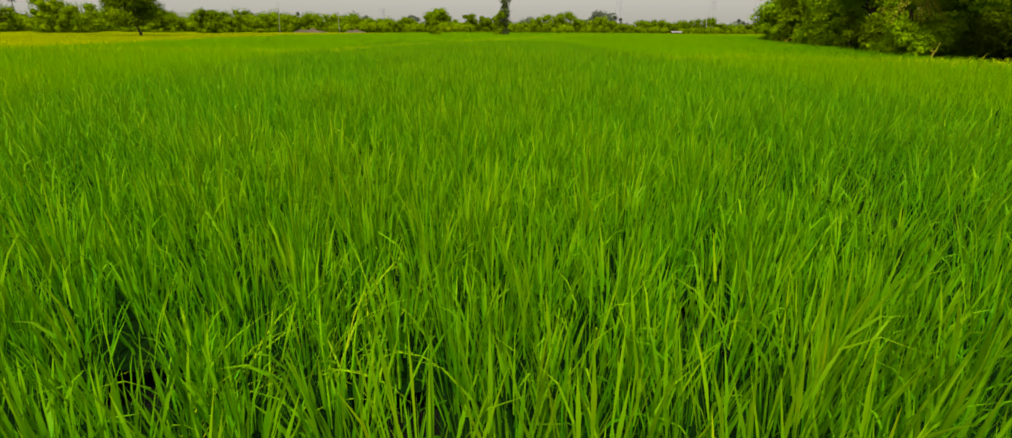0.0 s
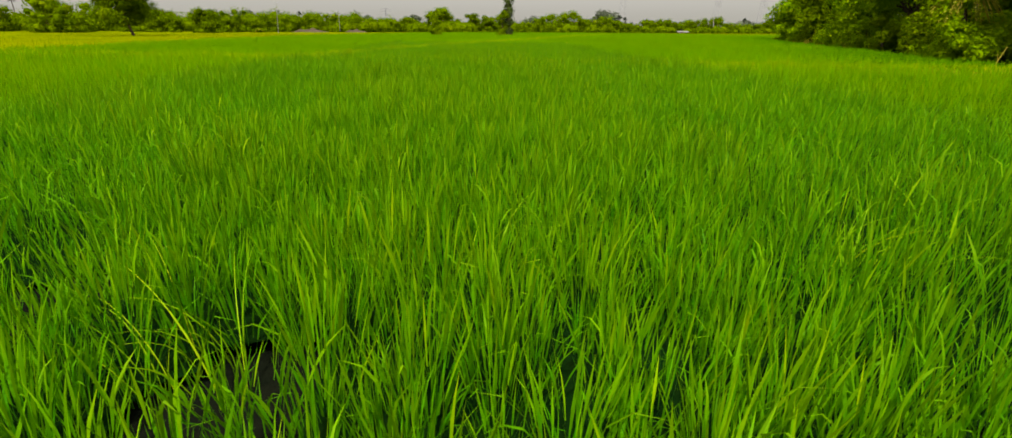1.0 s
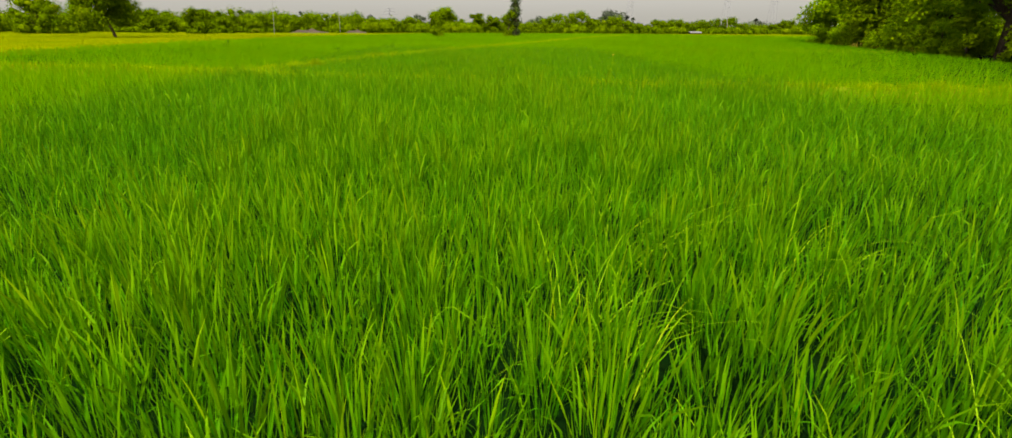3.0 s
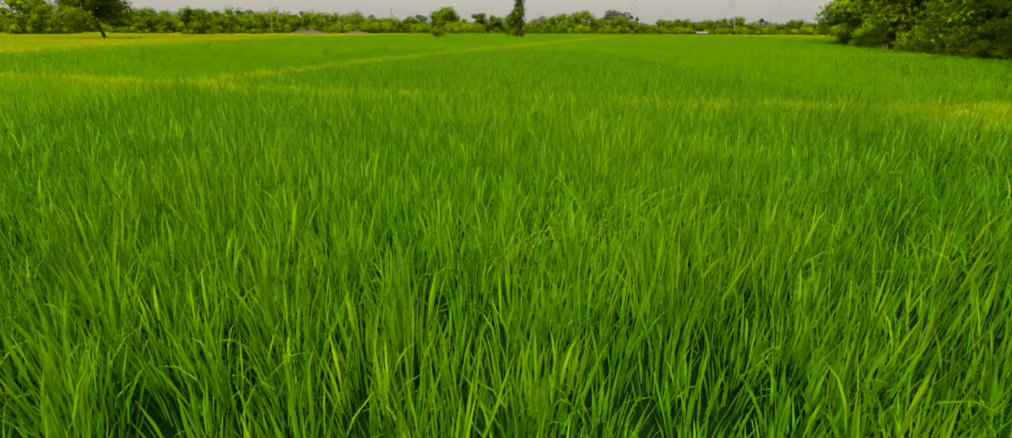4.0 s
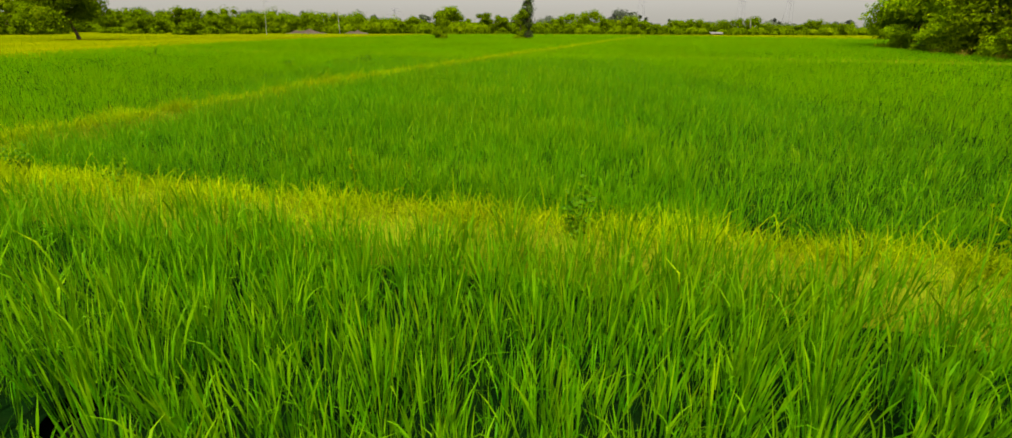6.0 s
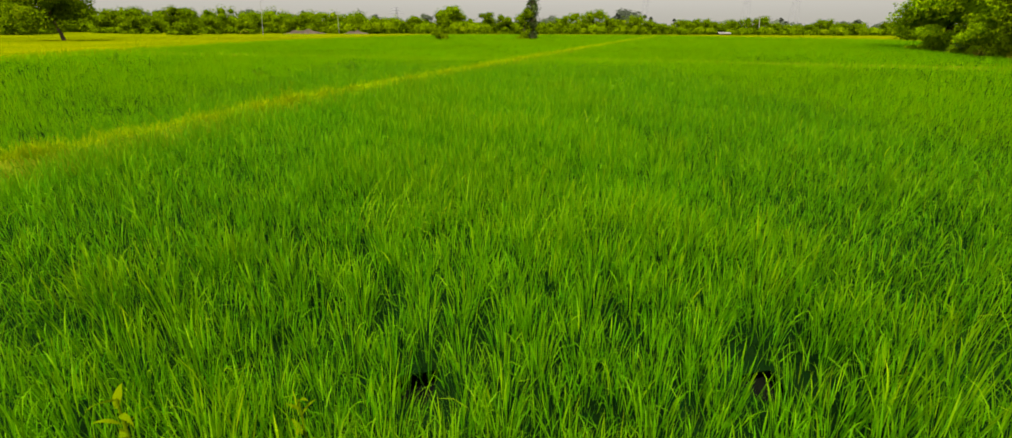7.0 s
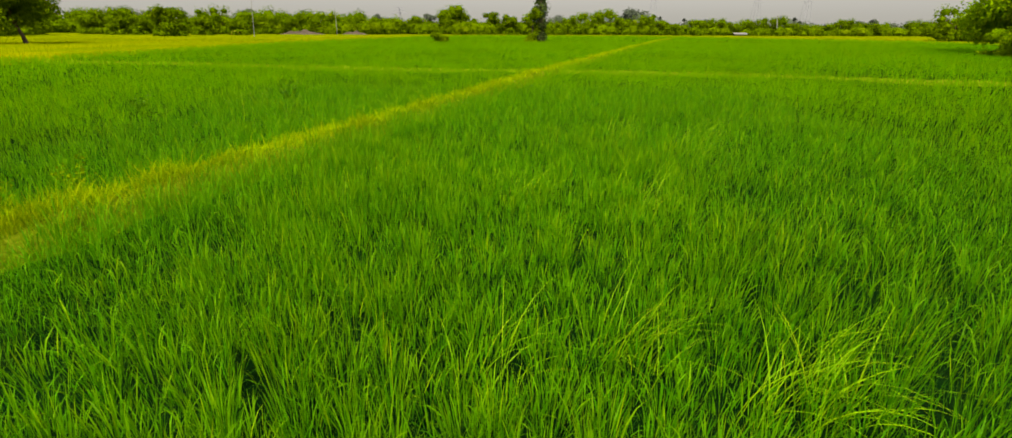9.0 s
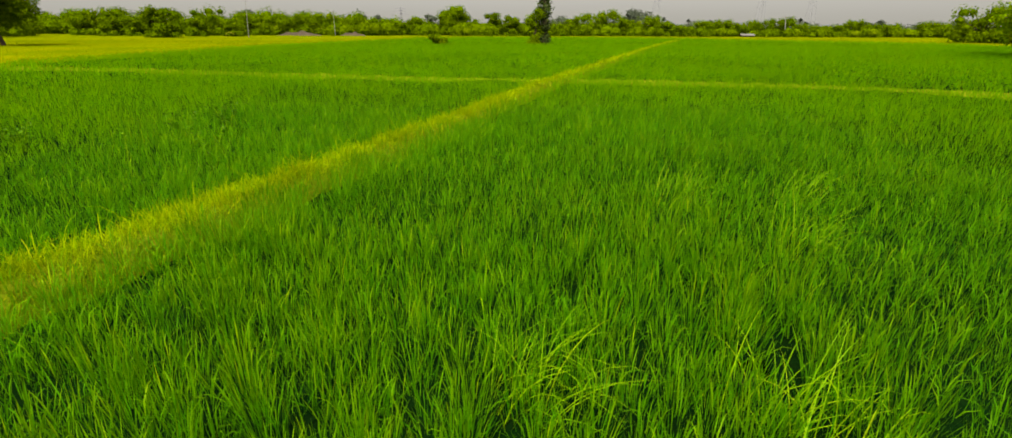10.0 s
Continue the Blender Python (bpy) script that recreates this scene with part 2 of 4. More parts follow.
GAPS = [(-2.45, 5.95, 0.48), (-1.05, 4.85, 0.48), (2.4, 4.4, 0.42), (2.35, 3.7, 0.30), (3.2, 3.8, 0.36), (1.12, 2.1, 0.2),
        (-1.3, 1.7, 0.16), (-0.4, 1.5, 0.17), (0.3, 7.75, 0.19), (-1.21, 7.9, 0.22), (-1.6, 20.6, 0.32), (-1.85, 19.4, 0.25), (0.72, 20.2, 0.26),
        (-2.12, 21.1, 0.24), (-0.45, 25.0, 0.16), (1.38, 24.9, 0.22), (0.45, 30.2, 0.2), (1.05, 30.2, 0.24), (1.72, 35.7, 0.2),
        (-5.6, 43.8, 0.5), (-8.5, 42.1, 0.45)]


def in_field(x, y):
    left = np.interp(y, LEFT_EDGE[:, 1], LEFT_EDGE[:, 0], right=1e9)
    right = np.interp(y, HEDGE[:, 1], HEDGE[:, 0]) - 0.5
    end = np.interp(x, FIELD_END[:, 0], FIELD_END[:, 1], left=150)
    return (x > left) & (x < right) & (y < end)


def in_crop(x, y):
    ok = in_field(x, y)
    for line, half, _ in BANKS:
        ok &= away(x, y, line) > half * (1 + 0.25 * ripple(x, y, 1.5, 3))
    for gx, gy, r in GAPS:
        ok &= (np.hypot((x - gx) * 1.2, y - gy) > r) | (rng.uniform(0, 1, len(x)) < 0.22)
    return ok


def bank_height(x, y):
    h = np.zeros(len(x))
    for line, half, top in BANKS:
        d = away(x, y, line) / (half * 1.15)
        h = np.maximum(h, top * np.clip(1 - d ** 3, 0, 1))
    return h


def grid_points(x0, x1, y0, y1, step):
    gx, gy = np.meshgrid(np.arange(x0, x1, step), np.arange(y0, y1, step))
    gx, gy = gx.ravel(), gy.ravel()
    return gx + rng.uniform(-0.42, 0.42, len(gx)) * step, gy + rng.uniform(-0.42, 0.42, len(gy)) * step


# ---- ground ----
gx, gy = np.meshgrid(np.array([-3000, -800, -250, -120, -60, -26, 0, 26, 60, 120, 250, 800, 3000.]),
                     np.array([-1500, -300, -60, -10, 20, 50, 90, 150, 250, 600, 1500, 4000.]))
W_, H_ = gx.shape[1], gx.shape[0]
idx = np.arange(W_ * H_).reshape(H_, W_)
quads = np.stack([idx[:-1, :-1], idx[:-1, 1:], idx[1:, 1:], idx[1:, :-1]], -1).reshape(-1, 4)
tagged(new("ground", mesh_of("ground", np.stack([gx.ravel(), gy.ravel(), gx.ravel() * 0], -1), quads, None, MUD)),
       "damp earth under the crops and scrub, with shade painted in", "ground", kind="structure")


def sheet(name, x0, x1, y0, y1, step, keep, height, material, jitter):
    xs, ys = np.arange(x0, x1 + step, step), np.arange(y0, y1 + step, step)
    sx, sy = np.meshgrid(xs, ys)
    idx = np.arange(sx.size).reshape(sx.shape)
    q = np.stack([idx[:-1, :-1], idx[:-1, 1:], idx[1:, 1:], idx[1:, :-1]], -1).reshape(-1, 4)
    mx, my = sx.ravel() + rng.uniform(-0.3, 0.3, sx.size) * step, sy.ravel() + rng.uniform(-0.3, 0.3, sx.size) * step
    z = height + rng.normal(0, jitter, sx.size) + 0.05 * ripple(mx, my, 9, 5)
    q = q[keep(mx[q].mean(1), my[q].mean(1))]
    used, inv = np.unique(q, return_inverse=True)
    return np.stack([mx, my, z], -1)[used], inv.reshape(-1, 4)


def fallow(x, y):
    left = np.interp(y, LEFT_EDGE[:, 1], LEFT_EDGE[:, 0], right=1e9)
    end = np.interp(x, FIELD_END[:, 0], FIELD_END[:, 1], left=150, right=101)
    inside = (x < left + 0.6) | (y > end - 1)
    right = np.interp(y, [30, 69, 101, 118], [20, 36, 70, 90])
    return inside & (x < np.where(y < 118, right, 200))


co, q = sheet("fallow", -170, 150, -40, 205, 1.5, lambda a, b: fallow(a - 2.5, b), 0.08, FALLOW, 0.02)
tagged(new("fallow_ground", mesh_of("fallow_ground", co, q, None, FALLOW, True)),
       "dry yellowish fallow land beyond the green crop", "ground", kind="structure")


# ---- raised banks between the fields ----
def bank(name, line, half, top, label):
    c = polyline(line, 0.25)
    d = np.gradient(c, axis=0)
    d /= np.hypot(d[:, 0], d[:, 1])[:, None]
    across = np.stack([-d[:, 1], d[:, 0]], -1)
    prof = np.array([(-1.1, -0.05), (-0.92, 0.45), (-0.65, 0.85), (-0.25, 1.0), (0.25, 0.98), (0.65, 0.85), (0.92, 0.45), (1.1, -0.05)])
    rows = []
    for u, h in prof:
        p = c + across * (u * half * (1 + 0.12 * rng.normal(0, 1, len(c))))[:, None]
        rows.append(np.stack([p[:, 0], p[:, 1], h * top * (1 + 0.12 * ripple(p[:, 0], p[:, 1], 1.2, 8)) + rng.normal(0, 0.012, len(c))], -1))
    co = np.stack(rows, 1).reshape(-1, 3)
    idx = np.arange(len(co)).reshape(len(c), 8)
    q = np.stack([idx[:-1, :-1], idx[:-1, 1:], idx[1:, 1:], idx[1:, :-1]], -1).reshape(-1, 4)
    tagged(new(name, mesh_of(name, co, q, None, BANK_EARTH, True)), label, "field bank", kind="structure")


bank("bank_1", BANK_CROSS, 0.46, 0.36, "low earth bank across the rice field, grown with yellow grass")
bank("bank_2", BANK_LONG, 0.31, 0.39, "long narrow earth bank between two rice plots")
bank("bank_3", BANK_FAR, 0.36, 0.26, "distant low earth bank across the rice plots")


def bank_grass(name, line, half, top, per_m, label, patchy=0.0):
    pile = Pile()
    c = polyline(line, 0.05)
    near = np.clip(1.6 - np.hypot(c[:, 0], np.maximum(c[:, 1] - 36, 0)) / 14, 0.15, 1)
    grown = np.clip(1 - patchy + patchy * 1.4 * ripple(c[:, 0], c[:, 1], 9.0, 23), 0.12, 1.2)
    count = rng.poisson(per_m * 0.05 * near * grown)
    k = np.repeat(np.arange(len(c)), count)
    n = len(k)
    off = np.clip(rng.normal(0, 0.6, n), -1.15, 1.15) * half
    d = np.gradient(c, axis=0)[k]
    d /= np.hypot(d[:, 0], d[:, 1])[:, None]
    x, y = c[k, 0] - d[:, 1] * off + rng.normal(0, 0.03, n), c[k, 1] + d[:, 0] * off + rng.normal(0, 0.03, n)
    z = bank_height(x, y) - 0.03
    wide = 0.0062 / np.sqrt(near[k])
    patch = 1 + 0.3 * ripple(x, y, 1.1, 21)
    wisp = rng.uniform(0, 1, n) < 0.03
    length = np.where(wisp, rng.uniform(0.35, 0.6, n), rng.uniform(0.10, 0.30, n) * patch)
    bend = np.where(wisp, rng.uniform(1.4, 2.4, n), rng.uniform(0.2, 1.7, n))
    for pick, segs in ((wisp, 5), (~wisp, 2)):
        blades(pile, x[pick], y[pick], z[pick], length[pick], (wide * rng.uniform(0.7, 1.4, n))[pick], rng.uniform(0, 6.28, n)[pick],
               np.abs(rng.normal(0.3, 0.28, n))[pick], bend[pick], segs)
    tagged(new(name, pile.mesh(name, BANK)), label, "grass", kind="stuff")


bank_grass("bank_grass", BANK_CROSS, 0.46, 0.36, 1300, "wispy yellow-green grass along the crossing field bank")
bank_grass("bank_grass", BANK_LONG, 0.31, 0.39, 1300, "wispy yellow-green grass along the long field bank")
bank_grass("bank_grass", BANK_FAR, 0.36, 0.26, 320, "patchy yellow-green grass on the distant field bank", 0.6)


# ---- rice ----
def beyond(x, y):
    """True for places past the crossing bank, where the rice is younger."""
    return y > np.interp(x, BANK_CROSS[:, 0], BANK_CROSS[:, 1])


def rice(pile, x, y, per_hill, width, segs, spread, size=0.25):
    """Rice hills: blades that leave the stems at several heights, so that tips of many heights make the canopy."""
    keep = in_crop(x, y) & ((ripple(x, y, 0.55, 31) > -0.85) | (rng.uniform(0, 1, len(x)) < 0.4))
    x, y = x[keep], y[keep]
    tall = 1 + 0.12 * ripple(x, y, 3.0, 11) + 0.10 * ripple(x, y, 0.7, 12) + rng.normal(0, 0.11, len(x))
    young = beyond(x, y)
    tall = np.clip(tall, 0.8, 1.32) * np.where(young, 0.88, 1.0)
    # lower rice near the thicket, set to fit the camera's view of its foot
    tall *= np.interp(away(x, y, HEDGE), [0.5, 9], [0.62, 1.0])
    wind = 0.25 + 0.9 * ripple(x, y, 4.0, 13)
    k = np.repeat(np.arange(len(x)), rng.poisson(per_hill * np.where(young, 1.3, 1.0)))
    n = len(k)
    a = rng.uniform(0, 2 * math.pi, n)
    r = spread * np.sqrt(rng.uniform(0, 1, n))
    lean = np.abs(rng.normal(0, np.where(young[k], 0.14, 0.135), n)) + 0.12 * r / spread
    hx, hy = np.cos(a) * lean + 0.02 * np.cos(wind[k]), np.sin(a) * lean + 0.02 * np.sin(wind[k])
    long = rng.uniform(0.7, 1.3, n) * size * tall[k] * np.where(young[k], 0.88, 1.0)
    droop = np.where(rng.uniform(0, 1, n) < np.where(young[k], 0.2, 0.09), rng.uniform(0.8, 2.0, n), np.abs(rng.normal(0.15, 0.18, n)))
    stem = rng.uniform(0, 1, n) < 0.16
    long = np.where(stem, long * 1.9, long)
    root = np.where(stem, 0.02, np.maximum(0.66 * tall[k] * rng.beta(4, 1.5, n) - long * 0.72, 0.0))
    out = r + root * lean * 0.6
    bx, by, toward, tilt, wide = x[k] + np.cos(a) * out, y[k] + np.sin(a) * out, np.arctan2(hy, hx), np.hypot(hx, hy), width * rng.uniform(0.65, 1.35, n) * np.where(young[k], 0.66, 1.0)
    bent = droop > 0.3
    for pick, parts in ((bent, segs), (~bent, max(segs - 1, 1))):
        blades(pile, bx[pick], by[pick], root[pick], long[pick], wide[pick], toward[pick], tilt[pick], droop[pick], parts)


def tier(x, y, a, b):
    """Which strip of the plan a hill stands in: blades get fewer and wider away from the camera's path."""
    inner = (np.abs(x) < a[0]) & (y > a[1]) & (y < a[2])
    outer = (np.abs(x) < b[0]) & (y > b[1]) & (y < b[2])
    return outer & ~inner


pile = Pile()
x, y = grid_points(-2.4, 2.4, 0.2, 38, 0.21)
far_side = beyond(x, y)
rice(pile, x[~far_side], y[~far_side], 50, 0.0110, 3, 0.062, 0.23)
tagged(new("rice_crop", pile.mesh("rice_crop", RICE)), "dense green rice plants with narrow upright blades", "rice", kind="stuff")

pile = Pile()
rice(pile, x[far_side], y[far_side], 50, 0.0110, 3, 0.062, 0.23)
tagged(new("rice_crop", pile.mesh("rice_crop", RICE_YOUNG)), "younger yellow-green rice with thin drooping blades past the bank", "rice", kind="stuff")

x, y = grid_points(-7, 7, -2, 46, 0.21)
keep = tier(x, y, (2.4, 0.2, 38), (7, -2, 46))
far_side = beyond(x, y)
# extra rice beside the banks, hides their feet from the camera
beside = (np.minimum(away(x, y, BANK_CROSS), away(x, y, BANK_LONG)) < 1.3) & (y < 44)
for plot, material, label in ((~far_side, RICE, "green rice plants across the middle of the plot"),
                              (far_side, RICE_YOUNG, "younger yellow-green rice across the middle of the plot")):
    pile = Pile()
    rice(pile, x[keep & plot], y[keep & plot], 36, 0.0136, 2, 0.09)
    rice(pile, x[beside & plot], y[beside & plot], 24, 0.0125, 2, 0.10)
    tagged(new("rice_crop", pile.mesh("rice_crop", material)), label, "rice", kind="stuff")

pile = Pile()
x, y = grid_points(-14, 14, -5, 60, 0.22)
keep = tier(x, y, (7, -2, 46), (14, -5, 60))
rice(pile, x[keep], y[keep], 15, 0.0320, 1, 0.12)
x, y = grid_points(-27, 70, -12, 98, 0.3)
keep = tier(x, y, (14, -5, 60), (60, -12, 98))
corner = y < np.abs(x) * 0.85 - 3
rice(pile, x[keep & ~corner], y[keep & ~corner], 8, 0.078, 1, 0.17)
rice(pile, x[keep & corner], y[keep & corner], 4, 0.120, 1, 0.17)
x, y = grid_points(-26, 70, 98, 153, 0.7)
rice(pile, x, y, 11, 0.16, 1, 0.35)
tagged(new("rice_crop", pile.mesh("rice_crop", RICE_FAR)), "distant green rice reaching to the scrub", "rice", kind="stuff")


def hollow(x, y):
    """Places in the crop where hills are missing."""
    out = np.zeros(len(x), bool)
    for gx, gy, r in GAPS:
        out |= np.hypot((x - gx) * 1.2, y - gy) < r
    return out


# low sheet under the crop, coloured as the shade in its gaps
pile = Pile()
pile.add(*sheet("undergrowth", -27, 72, -12, 153, 0.8, lambda a, b: in_field(a, b) & ((np.abs(a) > 6.8) | (b > 46) | (b < -2)), 0.12, RICE_SHADE, 0.02))
pile.add(*sheet("undergrowth", -7.2, 7.2, -2.4, 46.6, 0.25, lambda a, b: ~hollow(a, b), 0.10, RICE_SHADE, 0.02))
tagged(new("rice_shade_sheet", pile.mesh("rice_shade_sheet", RICE_SHADE, True)), "low sheet under the rice, its deep green painted as shade", "rice", kind="stuff")

pile = Pile()
x, y = grid_points(-75, -18, -10, 120, 0.34)
keep = fallow(x, y)
x, y = x[keep], y[keep]
n = len(x)
blades(pile, x, y, np.full(n, 0.08), rng.uniform(0.12, 0.34, n), rng.uniform(0.03, 0.06, n), rng.uniform(0, 6.28, n),
       np.abs(rng.normal(0.2, 0.25, n)), rng.uniform(0.1, 0.8, n), 1)
x, y = grid_points(-140, 130, 100, 186, 0.9)
keep = fallow(x, y)
x, y = x[keep], y[keep]
n = len(x)
blades(pile, x, y, np.full(n, 0.08), rng.uniform(0.15, 0.45, n), rng.uniform(0.07, 0.14, n), rng.uniform(0, 6.28, n),
       np.abs(rng.normal(0.2, 0.25, n)), rng.uniform(0.1, 0.8, n), 1)
tagged(new("fallow_grass", pile.mesh("fallow_grass", DRY)), "short dry yellow-green grass on fallow land", "grass", kind="stuff")


# ---- pale arching grass tufts among the rice ----
def grass_tuft(x, y, size, count, toward, label):
    pile = Pile()
    n = int(count * 1.2)
    a = toward + rng.normal(0, 0.9, n)
    r = 0.3 * size * np.sqrt(rng.uniform(0, 1, n))
    t = rng.uniform(0, 6.28, n)
    blades(pile, r * np.cos(t), r * np.sin(t), np.zeros(n), 0.95 * size * rng.uniform(0.75, 1.25, n), rng.uniform(0.005, 0.0095, n),
           a, np.abs(rng.normal(0.2, 0.15, n)), rng.uniform(1.0, 2.5, n), 7)
    ob = new("grass_tuft", pile.mesh("grass_tuft", TUFT))
    ob.matrix_world = pose(x, y, 0)
    tagged(ob, label, "grass tuft", "pale tufts in the rice")


for tx, ty, s, c, tw in [(-0.60, 1.75, 0.80, 26, 0.3), (-0.95, 1.5, 0.75, 16, 0.5), (5.2, 5.2, 0.85, 30, 0.2), (0.1, 5.95, 0.84, 14, 0.3),
                         (2.15, 5.6, 0.85, 18, 0.2), (-1.15, 5.1, 0.8, 16, 2.8), (1.75, 10.2, 0.95, 34, 0.1), (0.6, 11.3, 0.9, 30, 0.3),
                         (1.15, 12.4, 0.9, 30, 0.3), (2.0, 12.0, 0.9, 22, 0.1), (-0.75, 9.2, 0.82, 14, 0.4), (1.0, 16.2, 1.0, 40, 0.0),
                         (0.2, 15.6, 0.85, 24, 0.1), (0.5, 15.8, 0.85, 18, 0.0), (1.2, 19.5, 0.98, 44, 0.0), (1.0, 19.2, 0.9, 30, 0.2),
                         (0.75, 19.9, 0.88, 20, 0.2), (-1.0, 27.1, 0.85, 36, 0.3), (-1.25, 27.2, 0.8, 24, 0.5), (-0.6, 27.4, 0.85, 28, 0.2),
                         (0.35, 26.8, 0.85, 18, 0.0), (0.75, 32.4, 0.82, 40, 0.1), (1.75, 32.05, 0.84, 52, 0.0), (1.45, 31.9, 0.8, 24, 0.1),
                         (-0.15, 32.3, 0.85, 20, 0.2), (0.15, 35.5, 0.92, 46, 0.0), (2.2, 39.0, 0.9, 34, 0.2), (3.8, 39.2, 0.9, 34, 0.2),
                         (3.0, 37.7, 0.9, 34, 0.1), (1.5, 35.4, 0.85, 24, 0.2), (1.6, 34.9, 0.85, 24, 0.2)]:
    grass_tuft(tx, ty, s, c, tw, "pale yellow-green tuft of arching grass among the rice")


# ---- trees ----
def tube(pile, pts, radii, sides=7):
    pts = [Vector(p) for p in pts]
    rows = []
    for i, p in enumerate(pts):
        d = (pts[min(i + 1, len(pts) - 1)] - pts[max(i - 1, 0)]).normalized()
        u = d.orthogonal().normalized()
        v = d.cross(u)
        for k in range(sides):
            a = 2 * math.pi * k / sides
            rows.append(p + (u * math.cos(a) + v * math.sin(a)) * radii[i] * rng.uniform(0.88, 1.12))
    idx = np.arange(len(rows)).reshape(len(pts), sides)
    nxt = np.roll(idx, -1, axis=1)
    q = np.stack([idx[:-1], nxt[:-1], nxt[1:], idx[1:]], -1).reshape(-1, 4)
    pile.add(np.array([tuple(r) for r in rows]), q)


def leaves(pile, centres, normals, size, far=False):
    """Small folded leaf cards set about the given places."""
    n = len(centres)
    nrm = normals + rng.normal(0, 0.55, (n, 3))
    nrm /= np.linalg.norm(nrm, axis=1)[:, None]
    u = np.cross(nrm, rng.normal(0, 1, (n, 3)))
    u /= np.linalg.norm(u, axis=1)[:, None]
    v = np.cross(nrm, u)
    s = size * rng.uniform(0.6, 1.4, n)[:, None]
    w = s * rng.uniform(0.35, 0.6, n)[:, None]
    a, b = centres - u * s * 0.6, centres + u * s * 0.6
    c, d = centres + v * w + nrm * s * 0.12, centres - v * w + nrm * s * 0.12
    if far:
        co = np.stack([a, b + v * w * 0.7, b - v * w * 1.2], 1).reshape(-1, 3)
        pile.add(co, None, np.arange(n * 3).reshape(-1, 3))
        return
    co = np.stack([a, c, b, d], 1).reshape(-1, 3)
    base = np.arange(n)[:, None] * 4
    pile.add(co, None, np.concatenate([base + np.array([[0, 1, 2]]), base + np.array([[0, 2, 3]])]))


def crown_points(lumps, count):
    """Places and outward directions spread through the outer half of rounded, uneven lumps."""
    vol = np.array([l[3] * l[3] for l in lumps])
    pick = rng.choice(len(lumps), count, p=vol / vol.sum())
    L = np.array(lumps)[pick]
    d = rng.normal(0, 1, (count, 3))
    d /= np.linalg.norm(d, axis=1)[:, None]
    bumps = 1 + 0.16 * np.sin(d[:, 0] * 7 + pick) * np.sin(d[:, 1] * 6 + pick * 2) + 0.12 * np.sin(d[:, 2] * 9 + pick * 3)
    r = L[:, 3] * (0.6 + 0.45 * rng.uniform(0, 1, count) ** 0.6) * bumps
    p = L[:, :3] + d * r[:, None] * np.stack([np.ones(count), np.ones(count), L[:, 4]], -1)
    return p, d


def cores(pile, lumps, share):
    """Uneven solid filler added inside each lump so that no sky shows through its leaves."""
    u = np.linspace(0, 2 * math.pi, 8)[:-1]
    v = np.linspace(0.2, math.pi - 0.2, 5)
    uu, vv = np.meshgrid(u, v)
    d = np.stack([np.cos(uu) * np.sin(vv), np.sin(uu) * np.sin(vv), np.cos(vv)], -1).reshape(-1, 3)
    idx = np.arange(35).reshape(5, 7)
    nxt = np.roll(idx, -1, axis=1)
    q = np.stack([idx[:-1], idx[1:], nxt[1:], nxt[:-1]], -1).reshape(-1, 4)
    for lx, ly, lz, lr, flat in lumps:
        p = d * (lr * share * rng.uniform(0.78, 1.15, len(d)))[:, None] * np.array([1, 1, flat]) + np.array([lx, ly, lz])
        p[:, 2] = np.maximum(p[:, 2], 0.03)
        pile.add(p, q)


def tree(name, x, y, height, radius, clear, leaf, count, material, label, category, lumps_n=14, group="", lean=0.0, base=0.0, trunk_r=None, far=False, core=0.5, lump=(0.28, 0.46)):
    """Tapered trunk with limbs that reach into a crown of many lumps of leaves. clear: bare trunk below the crown."""
    top = new(name)
    top.matrix_world = pose(x, y, base)
    tagged(top, label, category, group)
    wood = Pile()
    tr = trunk_r or 0.03 * height
    fork = max(clear + 0.3, height * 0.3)
    tube(wood, [(0, 0, -0.1), (lean * 0.3, 0, fork * 0.35), (lean * 0.7, 0, fork * 0.75), (lean, 0, fork)], [tr * 1.35, tr, tr * 0.85, tr * 0.75])
    lumps = []
    ch = height - clear
    for i in range(lumps_n):
        a, f = i * 2.4 + rng.uniform(-0.4, 0.4), (i + 0.5) / lumps_n
        zz = clear + ch * (0.16 + 0.68 * rng.uniform(0, 1))
        rel = (zz - clear) / ch
        rim = radius * math.sqrt(max(0.08, 1 - (2 * rel - 0.8) ** 2 * 0.6)) * math.sqrt(f) * 0.72
        lr = radius * rng.uniform(*lump)
        cx, cy = lean + math.cos(a) * rim, math.sin(a) * rim
        zz = min(max(zz, clear + lr * 0.7), height - lr * 0.75)
        if clear < 0.6 and i % 3 == 0:
            zz = clear + lr * 0.55
        lumps.append((cx, cy, zz, lr, rng.uniform(0.7, 0.95)))
        if i % 2 == 0:
            tube(wood, [(lean, 0, fork * 0.8), (lean + (cx - lean) * 0.5, cy * 0.5, fork + (zz - fork) * 0.55), (cx, cy, zz)],
                 [tr * 0.5, tr * 0.3, tr * 0.08], 5)
    part("trunk", wood.mesh("trunk", BARK, True), top, "dark brown trunk and limbs")
    pile = Pile()
    p, d = crown_points(lumps, count)
    ok = p[:, 2] > 0.1 - base
    leaves(pile, p[ok], d[ok] + np.array([0, 0, 0.5]), leaf, far)
    if core:
        cores(pile, lumps, core)
    part("crown", pile.mesh("crown", material), top)
    return top


